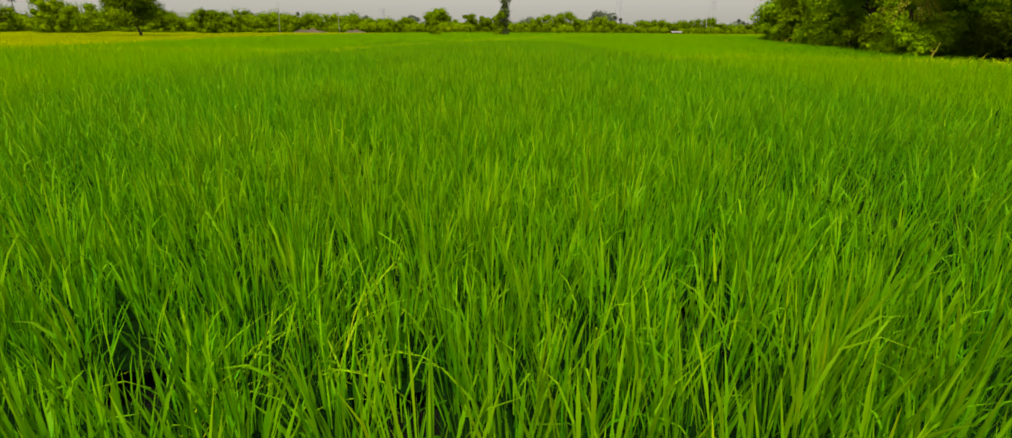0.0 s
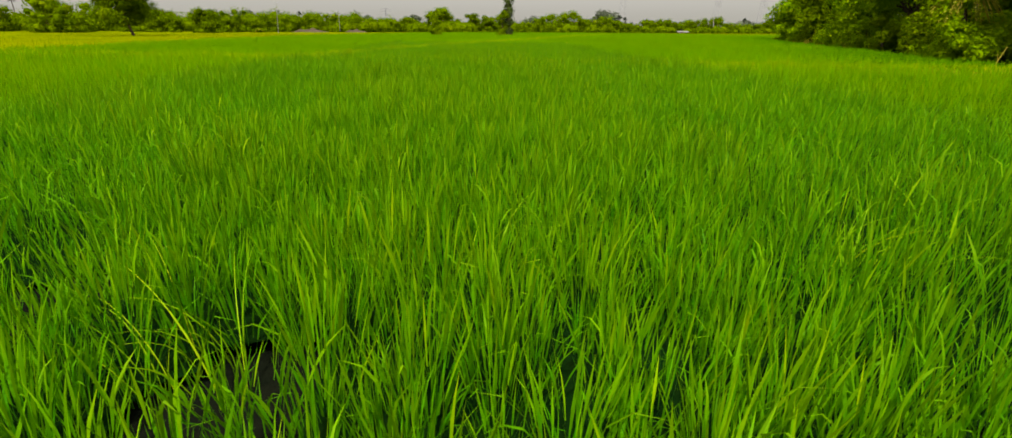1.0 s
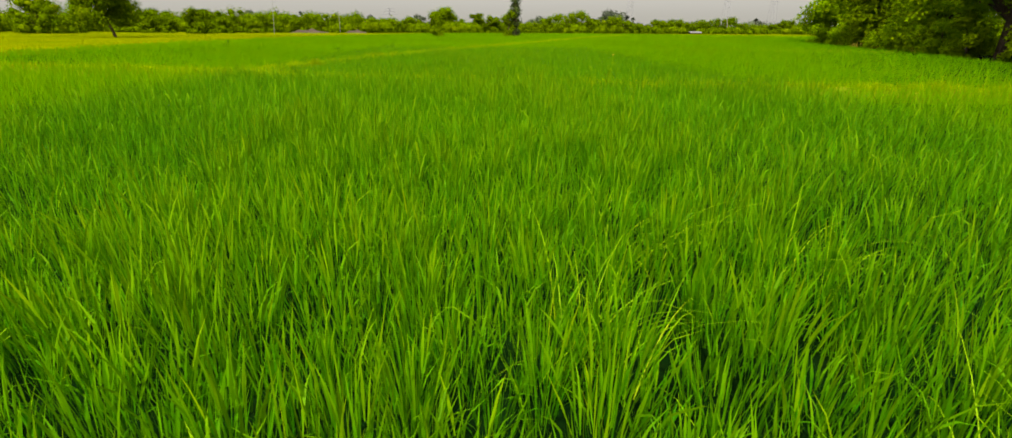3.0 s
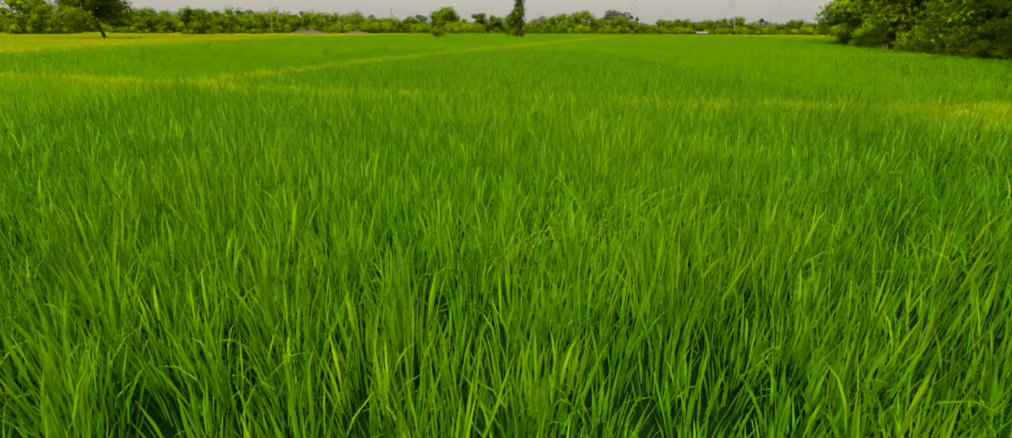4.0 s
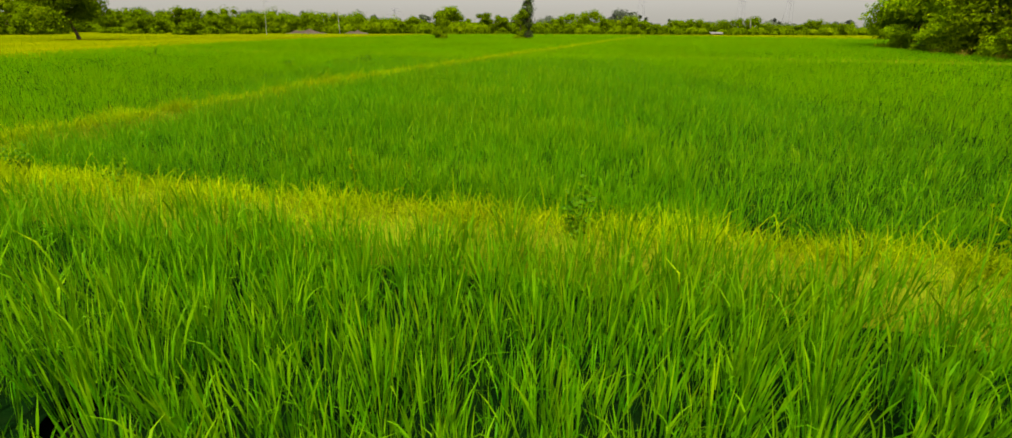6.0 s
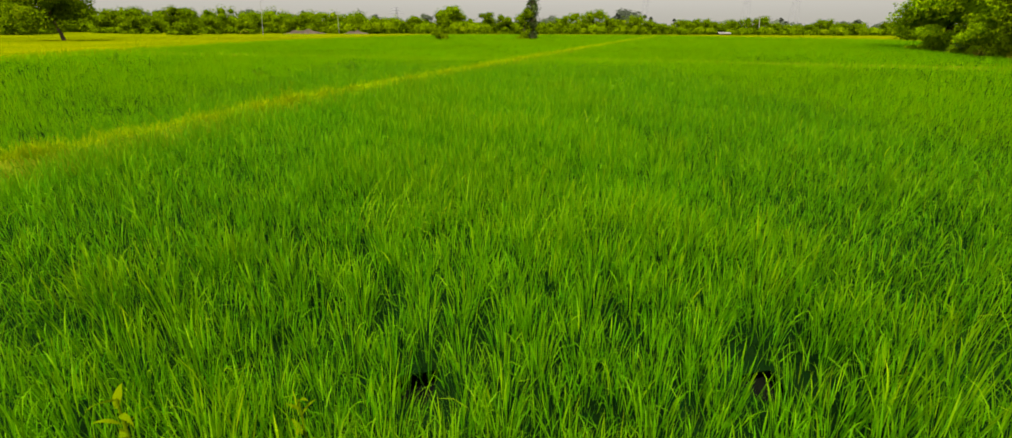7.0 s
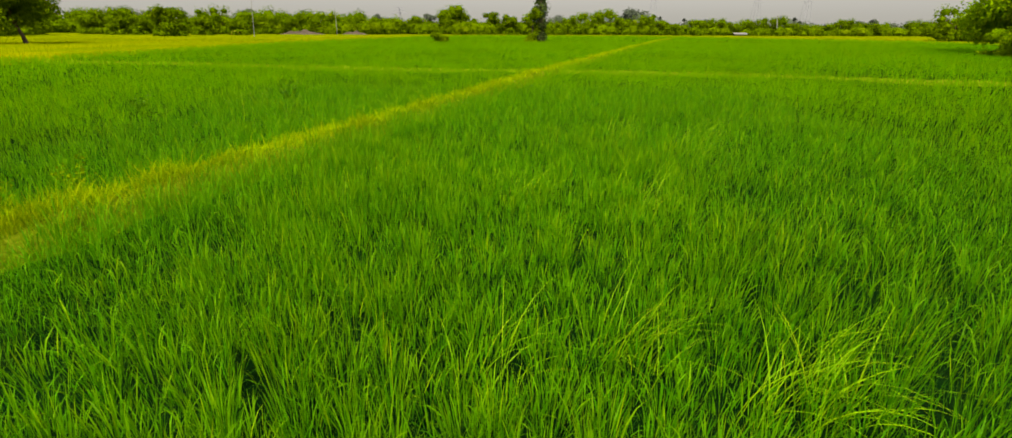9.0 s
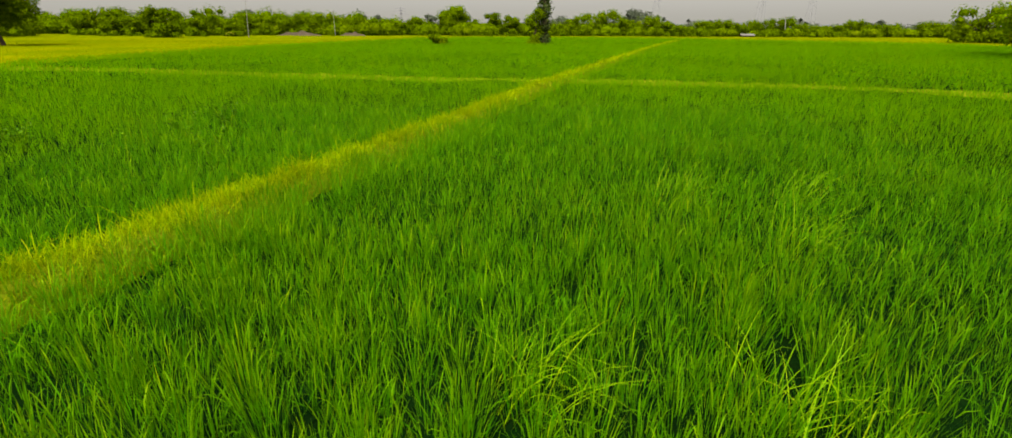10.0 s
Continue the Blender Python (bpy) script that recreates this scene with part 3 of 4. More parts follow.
# field tree on the fallow land
tree("field_tree", -55.5, 95, 9.2, 5.1, 1.25, 0.2, 24000, DARK, "broad dark green tree with a short leaning trunk on fallow land", "tree", 24, lean=-0.9, trunk_r=0.20, far=True)

# dense trees and shrubs along the edge of the rice
HEDGE_ROWS = [(25.5, 16, 8.5, 4.8), (26.2, 24.0, 9.5, 5.0), (28.0, 31.5, 9.0, 4.6), (30.0, 39.0, 9.0, 4.5), (33.0, 47.0, 9.0, 4.6),
              (36.4, 55.5, 9.4, 4.7), (40.2, 64.0, 10, 4.7), (43.6, 73.5, 11, 5.3), (33.5, 20, 9, 5.5), (35.5, 29, 9, 5.5), (38.5, 38, 9, 5.5), (25.5, 8, 8, 5)]
for i, (tx, ty, h, r) in enumerate(HEDGE_ROWS):
    tree("hedge_tree", tx, ty, h, r, (1.3, 2.2, 0.3, 2.3, 0.3, 0.3, 1.3, 0.65, 0.3, 1.3, 0.3, 0.3)[i], 0.15 if i < 5 else 0.19 if i < 8 else 0.26, 32000 if i < 5 else 30000 if i < 8 else 12000, BUSH if i % 3 == 2 else TREE,
         "leafy green tree in the dense thicket beside the rice" if i % 3 else "dark leafy tree with shaded hollows in the thicket", "tree", 46 if i < 8 else 26, "thicket beside the rice", far=True, core=0.35 if i < 8 else 0.45, lump=(0.22, 0.36) if i < 8 else (0.28, 0.46))
for i, (tx, ty) in enumerate(polyline([(22.6, 19), (25.4, 31), (28.2, 39), (31.2, 46), (34.2, 56), (36.6, 61)], 3.1)):
    r = rng.uniform(1.1, 1.8)
    if i in (1, 2, 6):
        continue
    tree("hedge_shrub", tx + rng.uniform(-0.2, 0.8), ty, rng.uniform(1.6, 3.2), r, 0.05, 0.12, 3600, BUSH if i % 2 else TREE,
         "low leafy shrub at the foot of the thicket", "shrub", 9, "thicket beside the rice", far=True)

for tx, ty, h, r in ((36.9, 63.4, 2.8, 1.7), (38.6, 68.8, 2.4, 1.5), (39.6, 71.2, 2.6, 1.6), (23.0, 27.2, 1.9, 1.3), (24.3, 28.7, 4.3, 2.3), (23.4, 28.0, 2.6, 1.4)):
    tree("hedge_shrub", tx, ty, h, r, 0.05, 0.12, 3000 if h < 4 else 10000, TREE, "low leafy shrub at the foot of the thicket", "shrub", 9, "thicket beside the rice", far=True)

# scrub and trees along the horizon
LEFT_SCRUB = [(-97.3, 135, 6.8, 5.8, 0), (-102.0, 150, 6.8, 4.9, 1), (-98.2, 166, 5.5, 4.2, 1), (-94.1, 168, 5.7, 5.0, 0), (-88.1, 160, 3.7, 3.0, 0), (-83.9, 161, 3.7, 2.4, 0),
              (-66.5, 143, 5.5, 3.7, 0), (-71.6, 172, 6.0, 5.2, 0), (-67.9, 158, 3.2, 2.6, 0), (-61.1, 161, 3.1, 2.6, 0), (-64.2, 176, 5.1, 4.4, 1)]
MID_SCRUB = [(-60.6, 180, 5.0, 4.9, 1), (-54.4, 184, 5.5, 5.0, 1), (-47.9, 186, 5.3, 5.4, 1), (-42.0, 188, 4.4, 4.1, 1), (-36.2, 186, 4.6, 4.1, 1), (-29.4, 186, 4.0, 4.4, 1),
             (-23.0, 190, 4.5, 3.7, 1), (-6.5, 187, 3.9, 2.0, 0), (-1.1, 186, 5.7, 2.8, 0), (4.2, 184, 4.8, 2.6, 1)]
RIGHT_SCRUB = [(16.7, 184, 3.1, 3.6, 1), (22.4, 190, 4.9, 4.1, 1), (27.8, 192, 5.7, 5.0, 1), (33.0, 194, 6.5, 4.2, 1), (36.9, 188, 4.5, 2.9, 1), (43.5, 190, 4.9, 4.6, 1),
               (47.7, 186, 3.5, 3.3, 1), (52.9, 186, 2.6, 2.9, 1), (59.2, 188, 3.7, 3.4, 1), (64.7, 190, 4.2, 3.9, 1), (69.0, 188, 3.2, 3.0, 1), (74.2, 188, 3.9, 3.9, 1),
               (82.0, 190, 5.1, 4.1, 0), (86.5, 188, 3.0, 2.7, 1), (92.2, 188, 2.6, 3.7, 1), (96.6, 186, 2.6, 2.7, 1), (103.4, 190, 4.2, 3.3, 1), (106.9, 188, 3.2, 3.3, 0),
               (112.2, 188, 3.2, 3.8, 1)]
EDGE_TREES = [(-120.5, 165, 9.3, 5.6, 0), (-131, 160, 8.5, 5.5, 0), (-143, 158, 7, 6, 1), (122, 184, 3.6, 5.0, 0), (131, 180, 3.8, 5.5, 1),
              (84, 126, 5.8, 5.0, 1), (91, 122, 6.2, 5.0, 0), (98, 119, 6.6, 5, 1)]
for tx, ty, h, r, bright in LEFT_SCRUB + MID_SCRUB + RIGHT_SCRUB + EDGE_TREES:
    tree("far_tree", tx, ty, h * 1.1 + 0.35, r * 1.15, 0.05, 0.26, 6000, SCRUB if bright else DARK, "bushy bright green thorn tree along the far edge" if bright else "dark green bushy tree along the far edge",
         "tree", 40, "trees along the horizon", far=True, core=0.5, lump=(0.20, 0.34))
tree("far_tree", -11.9, 188.6, 8.1, 5.6, 0.1, 0.24, 14000, SCRUB, "dense rounded green tree standing above the far scrub", "tree", 60, "trees along the horizon", far=True, core=0.6, lump=(0.24, 0.36))

pile = Pile()
lumps = []
for i in range(760):
    lx = rng.uniform(-190, 165)
    ly = 182 + 24 * rng.uniform(0, 1) + 3 * math.sin(lx * 0.05)
    lr = rng.uniform(1.3, 2.7) * (0.72 if lx > 45 else 1.0)
    lumps.append((lx, ly, lr * 0.55, lr, rng.uniform(0.75, 1.0)))
p, d = crown_points(lumps, 150000)
ok = p[:, 2] > 0
leaves(pile, p[ok], d[ok] + np.array([0, 0, 0.4]), 0.40, True)
cores(pile, lumps, 0.84)
tagged(new("far_scrub", pile.mesh("far_scrub", SCRUB)), "continuous green thorn scrub along the horizon", "scrub", kind="stuff")

pile = Pile()
lumps = []
for i in range(170):
    lx = rng.uniform(-200, -28)
    lr = rng.uniform(1.6, 3.4) * (1.15 if lx < -85 else 1.0)
    lumps.append((lx, rng.uniform(180, 196), lr * 0.6, lr, rng.uniform(0.8, 1.0)))
for i in range(64):
    lx, ly, lr = rng.uniform(-230, -34), rng.uniform(214, 236), rng.uniform(2.0, 3.3)
    lumps.append((lx, ly, rng.uniform(3.8, 5.6), lr, rng.uniform(0.75, 0.95)))
    lumps.append((lx + rng.uniform(-1, 1), ly, 2.0, lr, 0.95))
p, d = crown_points(lumps, 90000)
ok = p[:, 2] > 0
leaves(pile, p[ok], d[ok] + np.array([0, 0, 0.25]), 0.36, True)
cores(pile, lumps, 0.6)
tagged(new("far_thicket", pile.mesh("far_thicket", DARK)), "dark green bushes massed along the fallow land", "scrub", kind="stuff")

# added backing: closes see-through gaps and paints the hollows' shade as dark leaves
pile = Pile()
lumps = []
for bx, by in polyline([(30, 8), (31, 24), (34, 36), (38, 48), (43, 60), (48, 74)], 1.3):
    lr = rng.uniform(1.3, 2.2)
    lumps.append((bx + rng.uniform(-0.8, 0.8), by, lr * 0.7, lr, 0.95))
p, d = crown_points(lumps, 20000)
ok = p[:, 2] > 0
leaves(pile, p[ok], d[ok] + np.array([0, 0, 0.25]), 0.22, True)
cores(pile, lumps, 0.6)
tagged(new("thicket_backing", pile.mesh("thicket_backing", DARK)), "dark leafy backing added inside the thicket, painting the shade of its hollows", "undergrowth", kind="stuff")

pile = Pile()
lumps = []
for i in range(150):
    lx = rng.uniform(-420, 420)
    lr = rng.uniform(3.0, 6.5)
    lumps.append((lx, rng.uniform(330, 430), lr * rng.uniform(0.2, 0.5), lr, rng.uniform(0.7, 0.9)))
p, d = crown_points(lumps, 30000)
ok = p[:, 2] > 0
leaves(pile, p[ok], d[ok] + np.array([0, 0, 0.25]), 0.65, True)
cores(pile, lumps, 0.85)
tagged(new("far_woods", pile.mesh("far_woods", HAZE_GREY)), "woods far behind the scrub, greyed by painted haze", "woods", kind="stuff")
HAZED_TREES = [(-171.4, 300, 9.4, 8.5), (-140.3, 300, 9.7, 4.4), (-122.0, 300, 10.4, 6.5), (-104.0, 300, 8.9, 3.2), (-97.6, 300, 8.6, 2.8), (-64.3, 300, 8.0, 2.4),
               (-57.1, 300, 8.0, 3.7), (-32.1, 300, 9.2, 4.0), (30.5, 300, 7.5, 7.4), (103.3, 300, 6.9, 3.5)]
for tx, ty, h, r in HAZED_TREES:
    tree("far_tree", tx, ty, h, r, 0.4, 0.5, 1800, HAZE_GREY, "rounded tree far behind the scrub, greyed by painted haze", "tree", 14, "distant grey trees", far=True, core=0.7)
tree("far_tree", 106, 450, 15.5, 13, 1, 1.0, 3000, HAZE_GREY, "large rounded tree far behind the scrub, greyed by painted haze", "tree", 16)

# column of vines on a bare palm trunk
palm = new("palm_trunk")
palm.matrix_world = pose(5.9, 101, 0)
tagged(palm, "tall bare palm trunk wrapped in dark ragged vines", "tree")
wood = Pile()
tube(wood, [(0, 0, -0.1), (0.02, 0, 2), (-0.04, 0, 5), (0.05, 0, 9.5)], [0.42, 0.33, 0.3, 0.26], 9)
part("trunk", wood.mesh("trunk", BARK, True), palm)
pile = Pile()
z = rng.uniform(0.3, 9.6, 2600)
a = rng.uniform(0, 6.28, len(z))
r = (0.3 + 0.55 * np.abs(np.sin(z * 1.7)) * rng.uniform(0, 1, len(z)) + 0.5 * np.clip(z - 1.8, 0, 1) * rng.uniform(0, 1, len(z)) ** 2)
leaves(pile, np.stack([r * np.cos(a), r * np.sin(a), z], -1), np.stack([np.cos(a), np.sin(a), 0 * a], -1), 0.2)
part("vine", pile.mesh("vine", VINE), palm, "dark vine leaves")

tree("climbing_shrub", 4.75, 100.6, 5.2, 1.2, 0.1, 0.14, 5200, BUSH, "slender bright green shrub against the bare palm trunk", "shrub", 18, far=True, lump=(0.35, 0.6))
tree("small_bush", -7.1, 98, 1.5, 1.3, 0.3, 0.16, 900, BUSH, "small rounded green bush at the field's far end", "bush", 7)


# ---- poles ----
def pole(x, y, h, r, label, lean=0):
    top = new("power_pole")
    top.matrix_world = pose(x, y, 0, 0, lean, 0)
    tagged(top, label, "power pole", "poles along the scrub")
    p = Pile()
    tube(p, [(0, 0, -0.2), (0, 0, h * 0.5), (0, 0, h)], [r, r * 0.85, r * 0.7], 8)
    part("shaft", p.mesh("shaft", CONCRETE), top)
    p = Pile()
    tube(p, [(-0.6, 0, h - 0.5), (0.6, 0, h - 0.5)], [0.06, 0.06], 6)
    part("crossarm", p.mesh("crossarm", STEEL), top)


# tilts of 4 and -8 degrees fit the poles' slant to the camera's view
pole(-48.4, 140, 7.6, 0.055, "slim grey power pole in front of the scrub", 4)
pole(80.0, 183, 5.4, 0.14, "pale concrete pole in front of the scrub, tilted to look upright from the camera", -8)
pole(-42.7, 178, 6.6, 0.07, "slim grey power pole in front of the scrub")


def pylon(x, y, h, w):
    top = new("pylon")
    top.matrix_world = pose(x, y, 0)
    tagged(top, "pale grey lattice pylon far behind the scrub", "pylon", "distant pylons")
    p = Pile()
    lv = 9
    at = lambda k, sx, sy: (sx * w * (1 - 0.85 * k / lv), sy * w * (1 - 0.85 * k / lv), h * k / lv)
    for sx, sy in ((-1, -1), (1, -1), (1, 1), (-1, 1)):
        tube(p, [at(0, sx, sy), at(lv, sx, sy)], [0.11, 0.08], 4)
    for k in range(lv):
        for s in (-1, 1):
            tube(p, [at(k, -1, s), at(k + 1, 1, s)], [0.045, 0.045], 3)
            tube(p, [at(k, 1, s), at(k + 1, -1, s)], [0.045, 0.045], 3)
    part("tower", p.mesh("tower", STEEL), top)
    for zz, l in ((0.72, 6), (0.85, 5), (0.97, 4)):
        p = Pile()
        tube(p, [(-l, 0, h * zz), (0, 0, h * zz + 0.8), (l, 0, h * zz)], [0.1, 0.25, 0.1], 4)
        part("crossarm", p.mesh("crossarm", STEEL), top)


for px, py in ((186, 420), (222, 420), (112, 420), (-67, 420)):
    pylon(px, py, 36 if px > 0 else 14.5, 3.0 if px > 0 else 1.3)


# ---- weeds ----
def weed(x, y, base, height, spread, leaf, count, material, label, flowers=0, stems=3):
    """Upright weed: thin stems with leaves along them, some with a flower head on top."""
    top = new("weed")
    top.matrix_world = pose(x, y, base)
    tagged(top, label, "weed", "weeds on the banks and in the rice")
    for i in range(stems):
        a = i * 2.4 + rng.uniform(0, 1)
        h = height * (1 if i == 0 else rng.uniform(0.6, 0.9))
        ex, ey = math.cos(a) * spread, math.sin(a) * spread
        p = Pile()
        tube(p, [(0, 0, -0.05), (ex * 0.35, ey * 0.35, h * 0.5), (ex, ey, h)], [0.006, 0.005, 0.003], 5)
        part("stem", p.mesh("stem", TUFT), top)
        p = Pile()
        t = rng.uniform(0.2, 1.0, count)
        b = rng.uniform(0, 6.28, count)
        c = np.stack([ex * t ** 1.4 + np.cos(b) * leaf * 0.7, ey * t ** 1.4 + np.sin(b) * leaf * 0.7, h * t], -1)
        leaves(p, c, np.stack([np.cos(b) * 0.3, np.sin(b) * 0.3, b * 0 + 0.8], -1), leaf * 0.6)
        part("foliage", p.mesh("foliage", material), top)
        if i < flowers:
            p = Pile()
            d = rng.normal(0, 1, (24, 3))
            d /= np.linalg.norm(d, axis=1)[:, None]
            leaves(p, d * 0.014 + np.array([ex, ey, h + 0.01]), d, 0.012)
            part("flower_head", p.mesh("flower_head", FLOWER), top, "small yellow flower head")


weed(3.25, 22.2, 0.34, 0.74, 0.07, 0.045, 12, BUSH, "tall thin weed with a yellow flower head on the bank", 1, 2)
weed(3.15, 22.0, 0.34, 0.46, 0.05, 0.05, 26, BUSH, "leafy upright weed on the grassy bank", 0, 2)
weed(0.60, 22.85, 0.25, 0.60, 0.10, 0.06, 44, WEED, "dark leafy weed at the edge of the bank", 0, 5)
weed(-5.15, 24.75, 0.30, 0.42, 0.12, 0.05, 34, WEED, "dark leafy weed at the edge of the bank", 0, 5)
weed(4.0, 22.0, 0.33, 0.30, 0.12, 0.045, 22, BUSH, "low leafy weed on the grassy bank", 0, 4)
weed(-0.95, 23.45, 0.33, 0.26, 0.10, 0.045, 22, BUSH, "low leafy weed on the grassy bank", 0, 4)
weed(-3.9, 24.35, 0.33, 0.32, 0.12, 0.05, 26, WEED, "small dark leafy weed at the edge of the bank", 0, 4)
weed(-5.1, 35.6, 0.15, 0.62, 0.16, 0.06, 34, BUSH, "pale leafy weed between rice and bank", 0, 5)
weed(-5.35, 34.9, 0.15, 0.50, 0.14, 0.06, 30, BUSH, "pale leafy weed between rice and bank", 0, 4)
weed(-5.1, 40.0, 0.0, 0.95, 0.05, 0.04, 12, TUFT, "tall thin weed standing above the rice", 0, 1)
for wx, wy, wh in ((-18.0, 48.6, 0.9), (-5.65, 43.9, 0.84), (-8.5, 42.2, 0.74), (-4.7, 41.4, 0.7), (-6.1, 43.1, 0.7)):
    weed(wx, wy, 0.0, wh, 0.22, 0.08, 60, WEED, "dark leafy weed standing among the rice", 0, 5)


def broad_weed(x, y, base, height, count, length):
    """A single stalk with long pointed leaves that droop from its top."""
    top = new("weed")
    top.matrix_world = pose(x, y, base)
    tagged(top, "pale weed with long drooping pointed leaves by the bank", "weed", "weeds on the banks and in the rice")
    p = Pile()
    tube(p, [(0, 0, -0.05), (0.02, 0.01, height * 0.5), (0.0, 0.03, height)], [0.007, 0.006, 0.004], 6)
    part("stem", p.mesh("stem", BUSH), top)
    for i in range(count):
        p = Pile()
        z = height * (0.55 + 0.45 * (i + 1) / count)
        one = np.ones(1)
        blades(p, one * 0.0, one * 0.02, one * z, one * length * rng.uniform(0.7, 1.2), one * length * 0.26, one * (i * 2.4),
               one * rng.uniform(0.5, 1.0), one * rng.uniform(0.9, 1.6), 7)
        part("leaf", p.mesh("leaf", BUSH), top)


broad_weed(-1.43, 24.1, 0.2, 0.58, 8, 0.11)
broad_weed(-0.9, 24.3, 0.05, 0.55, 6, 0.09)


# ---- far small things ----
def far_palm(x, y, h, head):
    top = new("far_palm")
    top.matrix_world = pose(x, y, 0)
    tagged(top, "palm with a round head far behind the scrub, greyed by painted haze", "palm tree", "distant palms")
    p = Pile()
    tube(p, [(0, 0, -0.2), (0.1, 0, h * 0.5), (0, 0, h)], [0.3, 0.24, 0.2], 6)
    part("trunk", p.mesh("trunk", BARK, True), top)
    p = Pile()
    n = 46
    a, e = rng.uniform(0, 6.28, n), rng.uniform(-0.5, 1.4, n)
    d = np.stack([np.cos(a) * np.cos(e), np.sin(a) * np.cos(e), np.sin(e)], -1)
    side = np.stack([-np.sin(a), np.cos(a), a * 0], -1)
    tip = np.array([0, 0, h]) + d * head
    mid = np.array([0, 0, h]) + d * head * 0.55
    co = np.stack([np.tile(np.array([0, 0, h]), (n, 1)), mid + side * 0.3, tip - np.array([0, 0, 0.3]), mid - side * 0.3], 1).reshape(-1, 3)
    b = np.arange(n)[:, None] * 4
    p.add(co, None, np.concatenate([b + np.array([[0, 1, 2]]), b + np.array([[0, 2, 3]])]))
    part("fronds", p.mesh("fronds", HAZE_GREY), top)


for px, ph, hd in ((148.6, 6.0, 1.6), (151.5, 4.6, 1.3), (78.2, 7.2, 1.5), (81.5, 6.2, 1.5), (93.6, 5.6, 1.3), (-236, 14, 2.2), (-93, 8.2, 1.6)):
    far_palm(px, 300, ph, hd)
tree("far_tree", 182, 300, 6.8, 3.2, 0.6, 0.7, 500, HAZE_GREY, "small tree far behind the scrub, greyed by painted haze", "tree", 8, far=True)
tree("far_tree", 188, 300, 6.4, 3.2, 0.6, 0.7, 500, HAZE_GREY, "small tree far behind the scrub, greyed by painted haze", "tree", 8, far=True)


def heap(x, y, w, d, h):
    u = np.linspace(-1, 1, 25)
    hx, hy = np.meshgrid(u, u)
    r = np.sqrt(hx ** 2 + hy ** 2)
    z = h * np.clip(1 - r ** 1.6, -0.05, 1) * (0.7 + 0.3 * np.sin(hx * 9) * np.cos(hy * 5)) + rng.normal(0, 0.05, hx.shape)
    idx = np.arange(625).reshape(25, 25)
    q = np.stack([idx[:-1, :-1], idx[:-1, 1:], idx[1:, 1:], idx[1:, :-1]], -1).reshape(-1, 4)
    ob = new("earth_mound", mesh_of("earth_mound", np.stack([hx.ravel() * w / 2, hy.ravel() * d / 2, z.ravel()], -1), q, None, HEAP))
    ob.matrix_world = pose(x, y, 0.05)
    tagged(ob, "low reddish heap of bare earth before the scrub", "earth mound")


heap(-51.5, 176, 12, 3, 1.3)
heap(-37.6, 176, 7, 3, 1.1)

shed = new("low_shed")
shed.matrix_world = pose(69.2, 183, -0.3)
tagged(shed, "tiny low shed with a pale roof before the scrub", "shed")
p = Pile()
box = np.array([(sx, sy, sz) for sz in (-0.1, 0.75) for sx, sy in ((-1.6, -1), (1.6, -1), (1.6, 1), (-1.6, 1))])
p.add(box, [(0, 1, 5, 4), (1, 2, 6, 5), (2, 3, 7, 6), (3, 0, 4, 7)])
part("wall", p.mesh("wall", HEAP), shed)
p = Pile()
p.add([(-1.9, -1.3, 0.72), (1.9, -1.3, 0.72), (1.9, 0, 1.15), (-1.9, 0, 1.15), (-1.9, 1.3, 0.72), (1.9, 1.3, 0.72),
       (-1.9, -1.3, 0.79), (1.9, -1.3, 0.79), (1.9, 0, 1.22), (-1.9, 0, 1.22), (-1.9, 1.3, 0.79), (1.9, 1.3, 0.79)],
      [(0, 3, 2, 1), (3, 4, 5, 2), (6, 7, 8, 9), (9, 8, 11, 10), (0, 1, 7, 6), (4, 10, 11, 5)])
part("roof", p.mesh("roof", ROOF), shed, "pale grey roof")


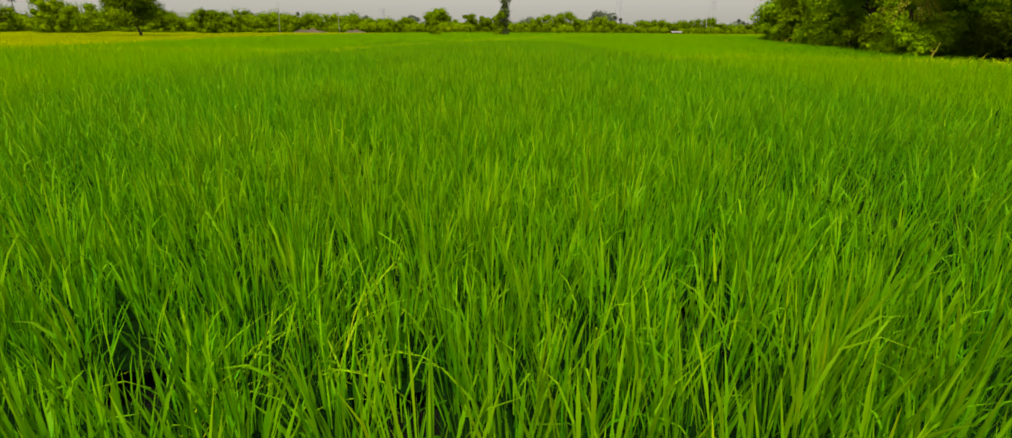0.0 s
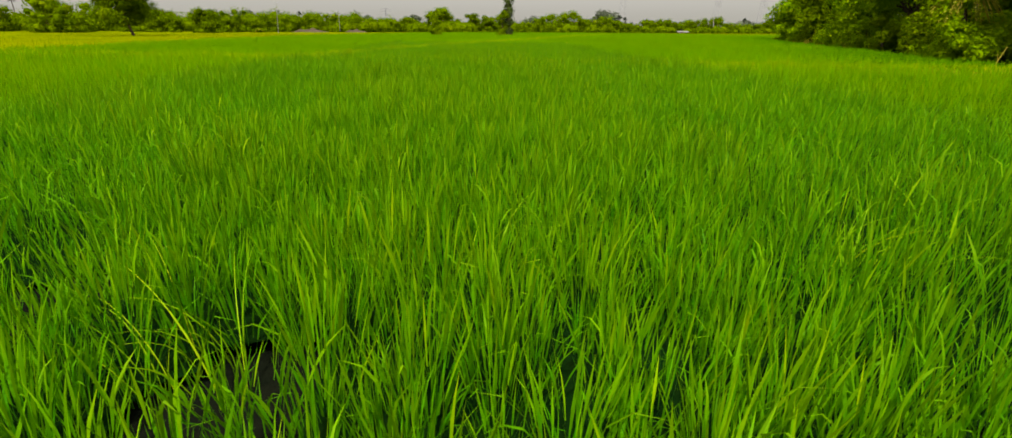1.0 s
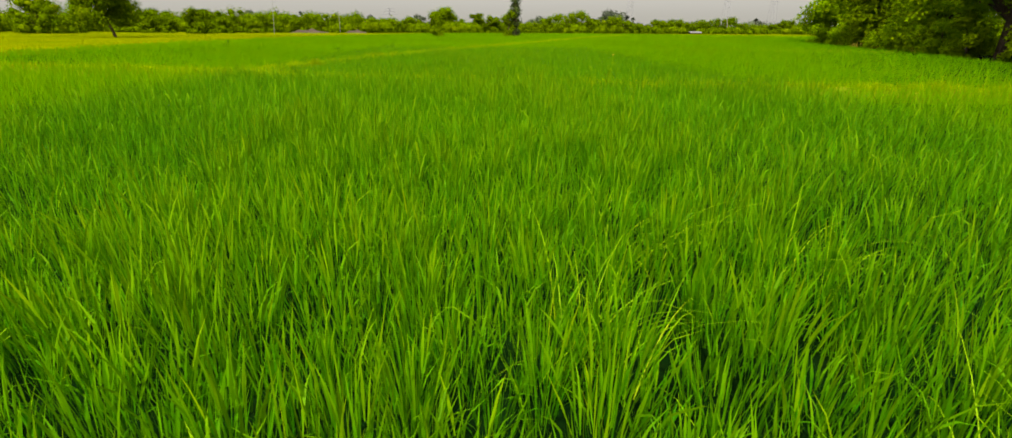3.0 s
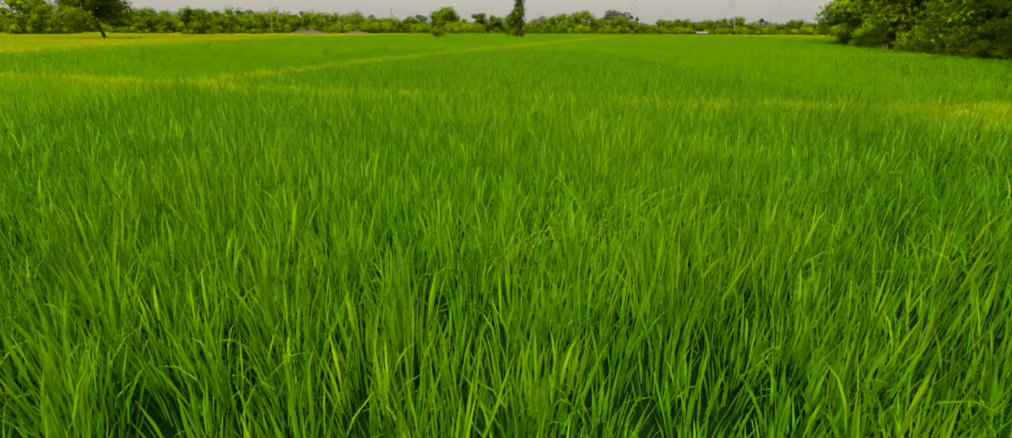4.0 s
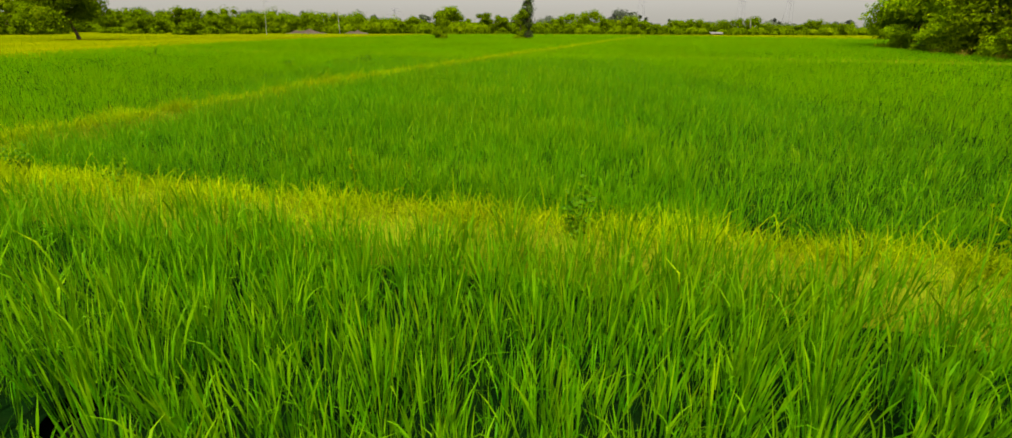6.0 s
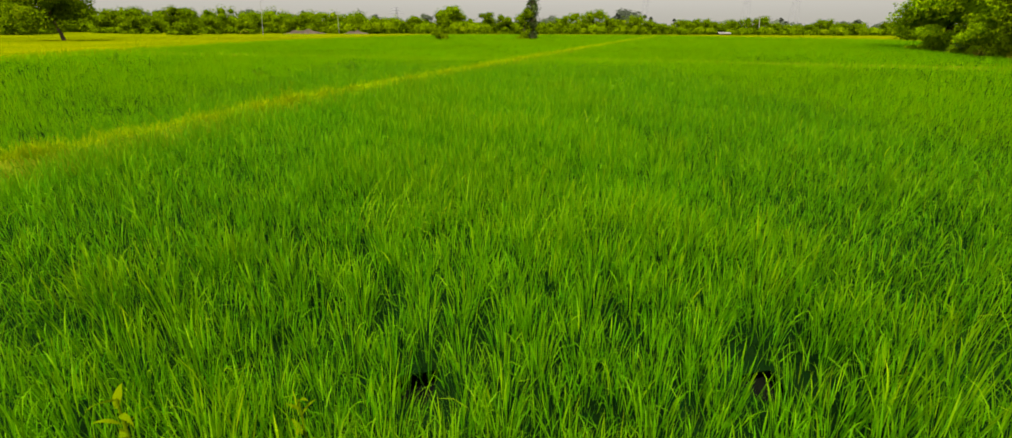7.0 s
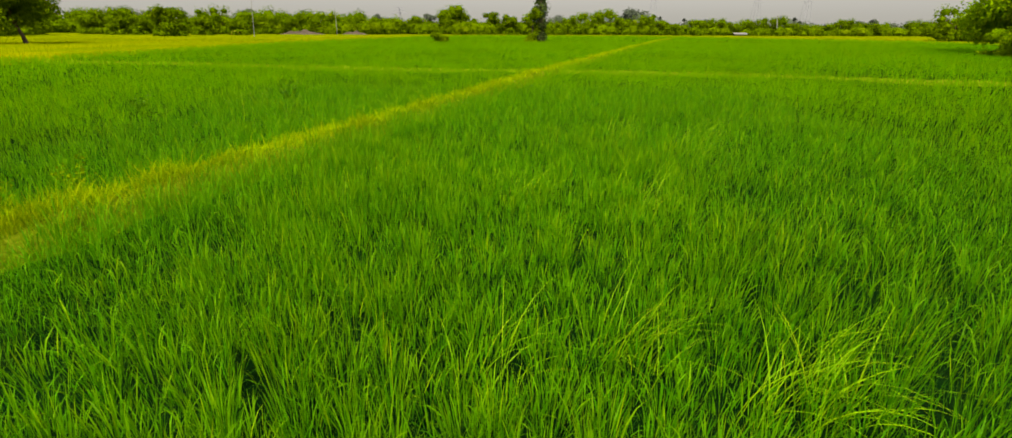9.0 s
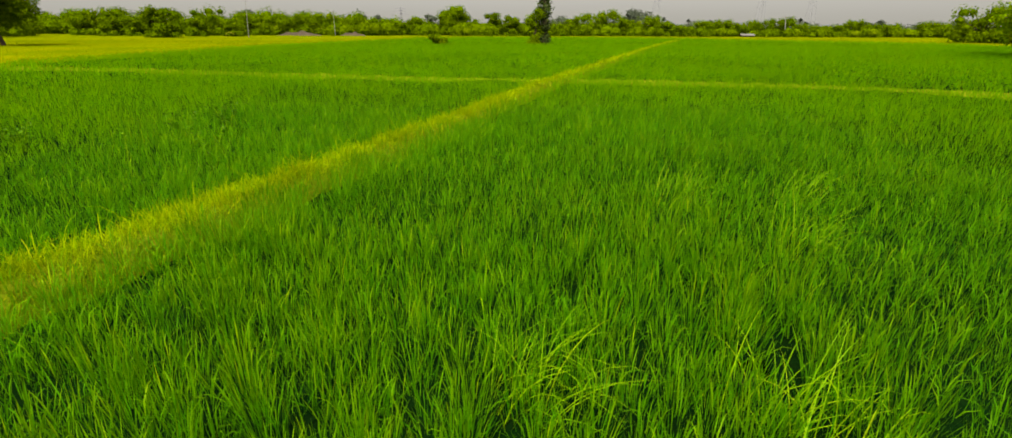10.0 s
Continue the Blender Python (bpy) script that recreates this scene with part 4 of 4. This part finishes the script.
# ---- dry things in the thicket ----
def dry_palm(x, y, h):
    """A low palm with withered, hanging fronds."""
    top = new("dry_palm")
    top.matrix_world = pose(x, y, 0)
    tagged(top, "low palm with withered straw-yellow fronds in the thicket", "palm tree")
    p = Pile()
    tube(p, [(0, 0, -0.1), (0.08, 0, h * 0.5), (0, 0, h)], [0.06, 0.05, 0.05], 8)
    part("trunk", p.mesh("trunk", BARK, True), top)
    for i in range(16):
        p = Pile()
        a = i * 2.4 + rng.uniform(-0.2, 0.2)
        n = 26
        t = np.linspace(0.15, 1, n)
        length, up = rng.uniform(1.1, 1.6), rng.uniform(0.1, 0.9)
        fx, fy, fz = np.cos(a) * length * t, np.sin(a) * length * t, h + up * t - 1.5 * t ** 2
        tube(p, [(0, 0, h), (fx[12], fy[12], fz[12]), (fx[-1], fy[-1], fz[-1])], [0.02, 0.014, 0.005], 4)
        for s in (-1, 1):
            blades(p, fx, fy, fz, np.full(n, 0.42) * (1.1 - 0.5 * t), np.full(n, 0.05), np.full(n, a + s * 1.0), np.full(n, 1.5), np.full(n, 1.0), 2)
        part("frond", p.mesh("frond", STRAW), top)


dry_palm(23.5, 28.4, 3.2)

for sx, sy, size in ((33.1, 55.6, 0.8), (31.9, 51.4, 0.7), (34.6, 60.0, 0.8), (29.6, 44.6, 0.7)):
    p = Pile()
    n = 60
    a, r = rng.uniform(0, 6.28, n), 0.5 * size * np.sqrt(rng.uniform(0, 1, n))
    blades(p, r * np.cos(a), r * np.sin(a), np.zeros(n), size * rng.uniform(0.6, 1.2, n), rng.uniform(0.012, 0.026, n), rng.uniform(0, 6.28, n),
           np.abs(rng.normal(0.2, 0.2, n)), rng.uniform(0.3, 1.8, n), 4)
    ob = new("dry_grass_tuft", p.mesh("dry_grass_tuft", STRAW))
    ob.matrix_world = pose(sx, sy, 0)
    tagged(ob, "withered straw-coloured grass tuft at the foot of the thicket", "grass tuft", "dry tufts by the thicket")

branch = Pile()
tube(branch, [(0, 0, 0), (0.1, 0.02, 0.4), (0.3, 0.0, 0.95)], [0.03, 0.025, 0.012], 6)
tube(branch, [(0.1, 0.02, 0.4), (0.05, 0.1, 0.7)], [0.015, 0.006], 5)
ob = new("dead_branch", branch.mesh("dead_branch", STRAW))
ob.matrix_world = pose(21.4, 24.0, 0)
tagged(ob, "pale dead branch standing at the foot of the thicket", "branch")

# stand-in for an unidentified small pale arch, built as a bent branch
branch = Pile()
tube(branch, [(-0.9, 0, -0.1), (-0.75, 0, 0.75), (0.0, 0.1, 0.9), (0.8, 0.1, 0.6), (0.95, 0.15, 0.1)], [0.05, 0.045, 0.04, 0.03, 0.02], 6)
ob = new("dead_branch", branch.mesh("dead_branch", STRAW))
ob.matrix_world = pose(-56.8, 150, 0.15)
tagged(ob, "small pale arch of unknown kind before the dark bushes, built as a bent branch", "branch")
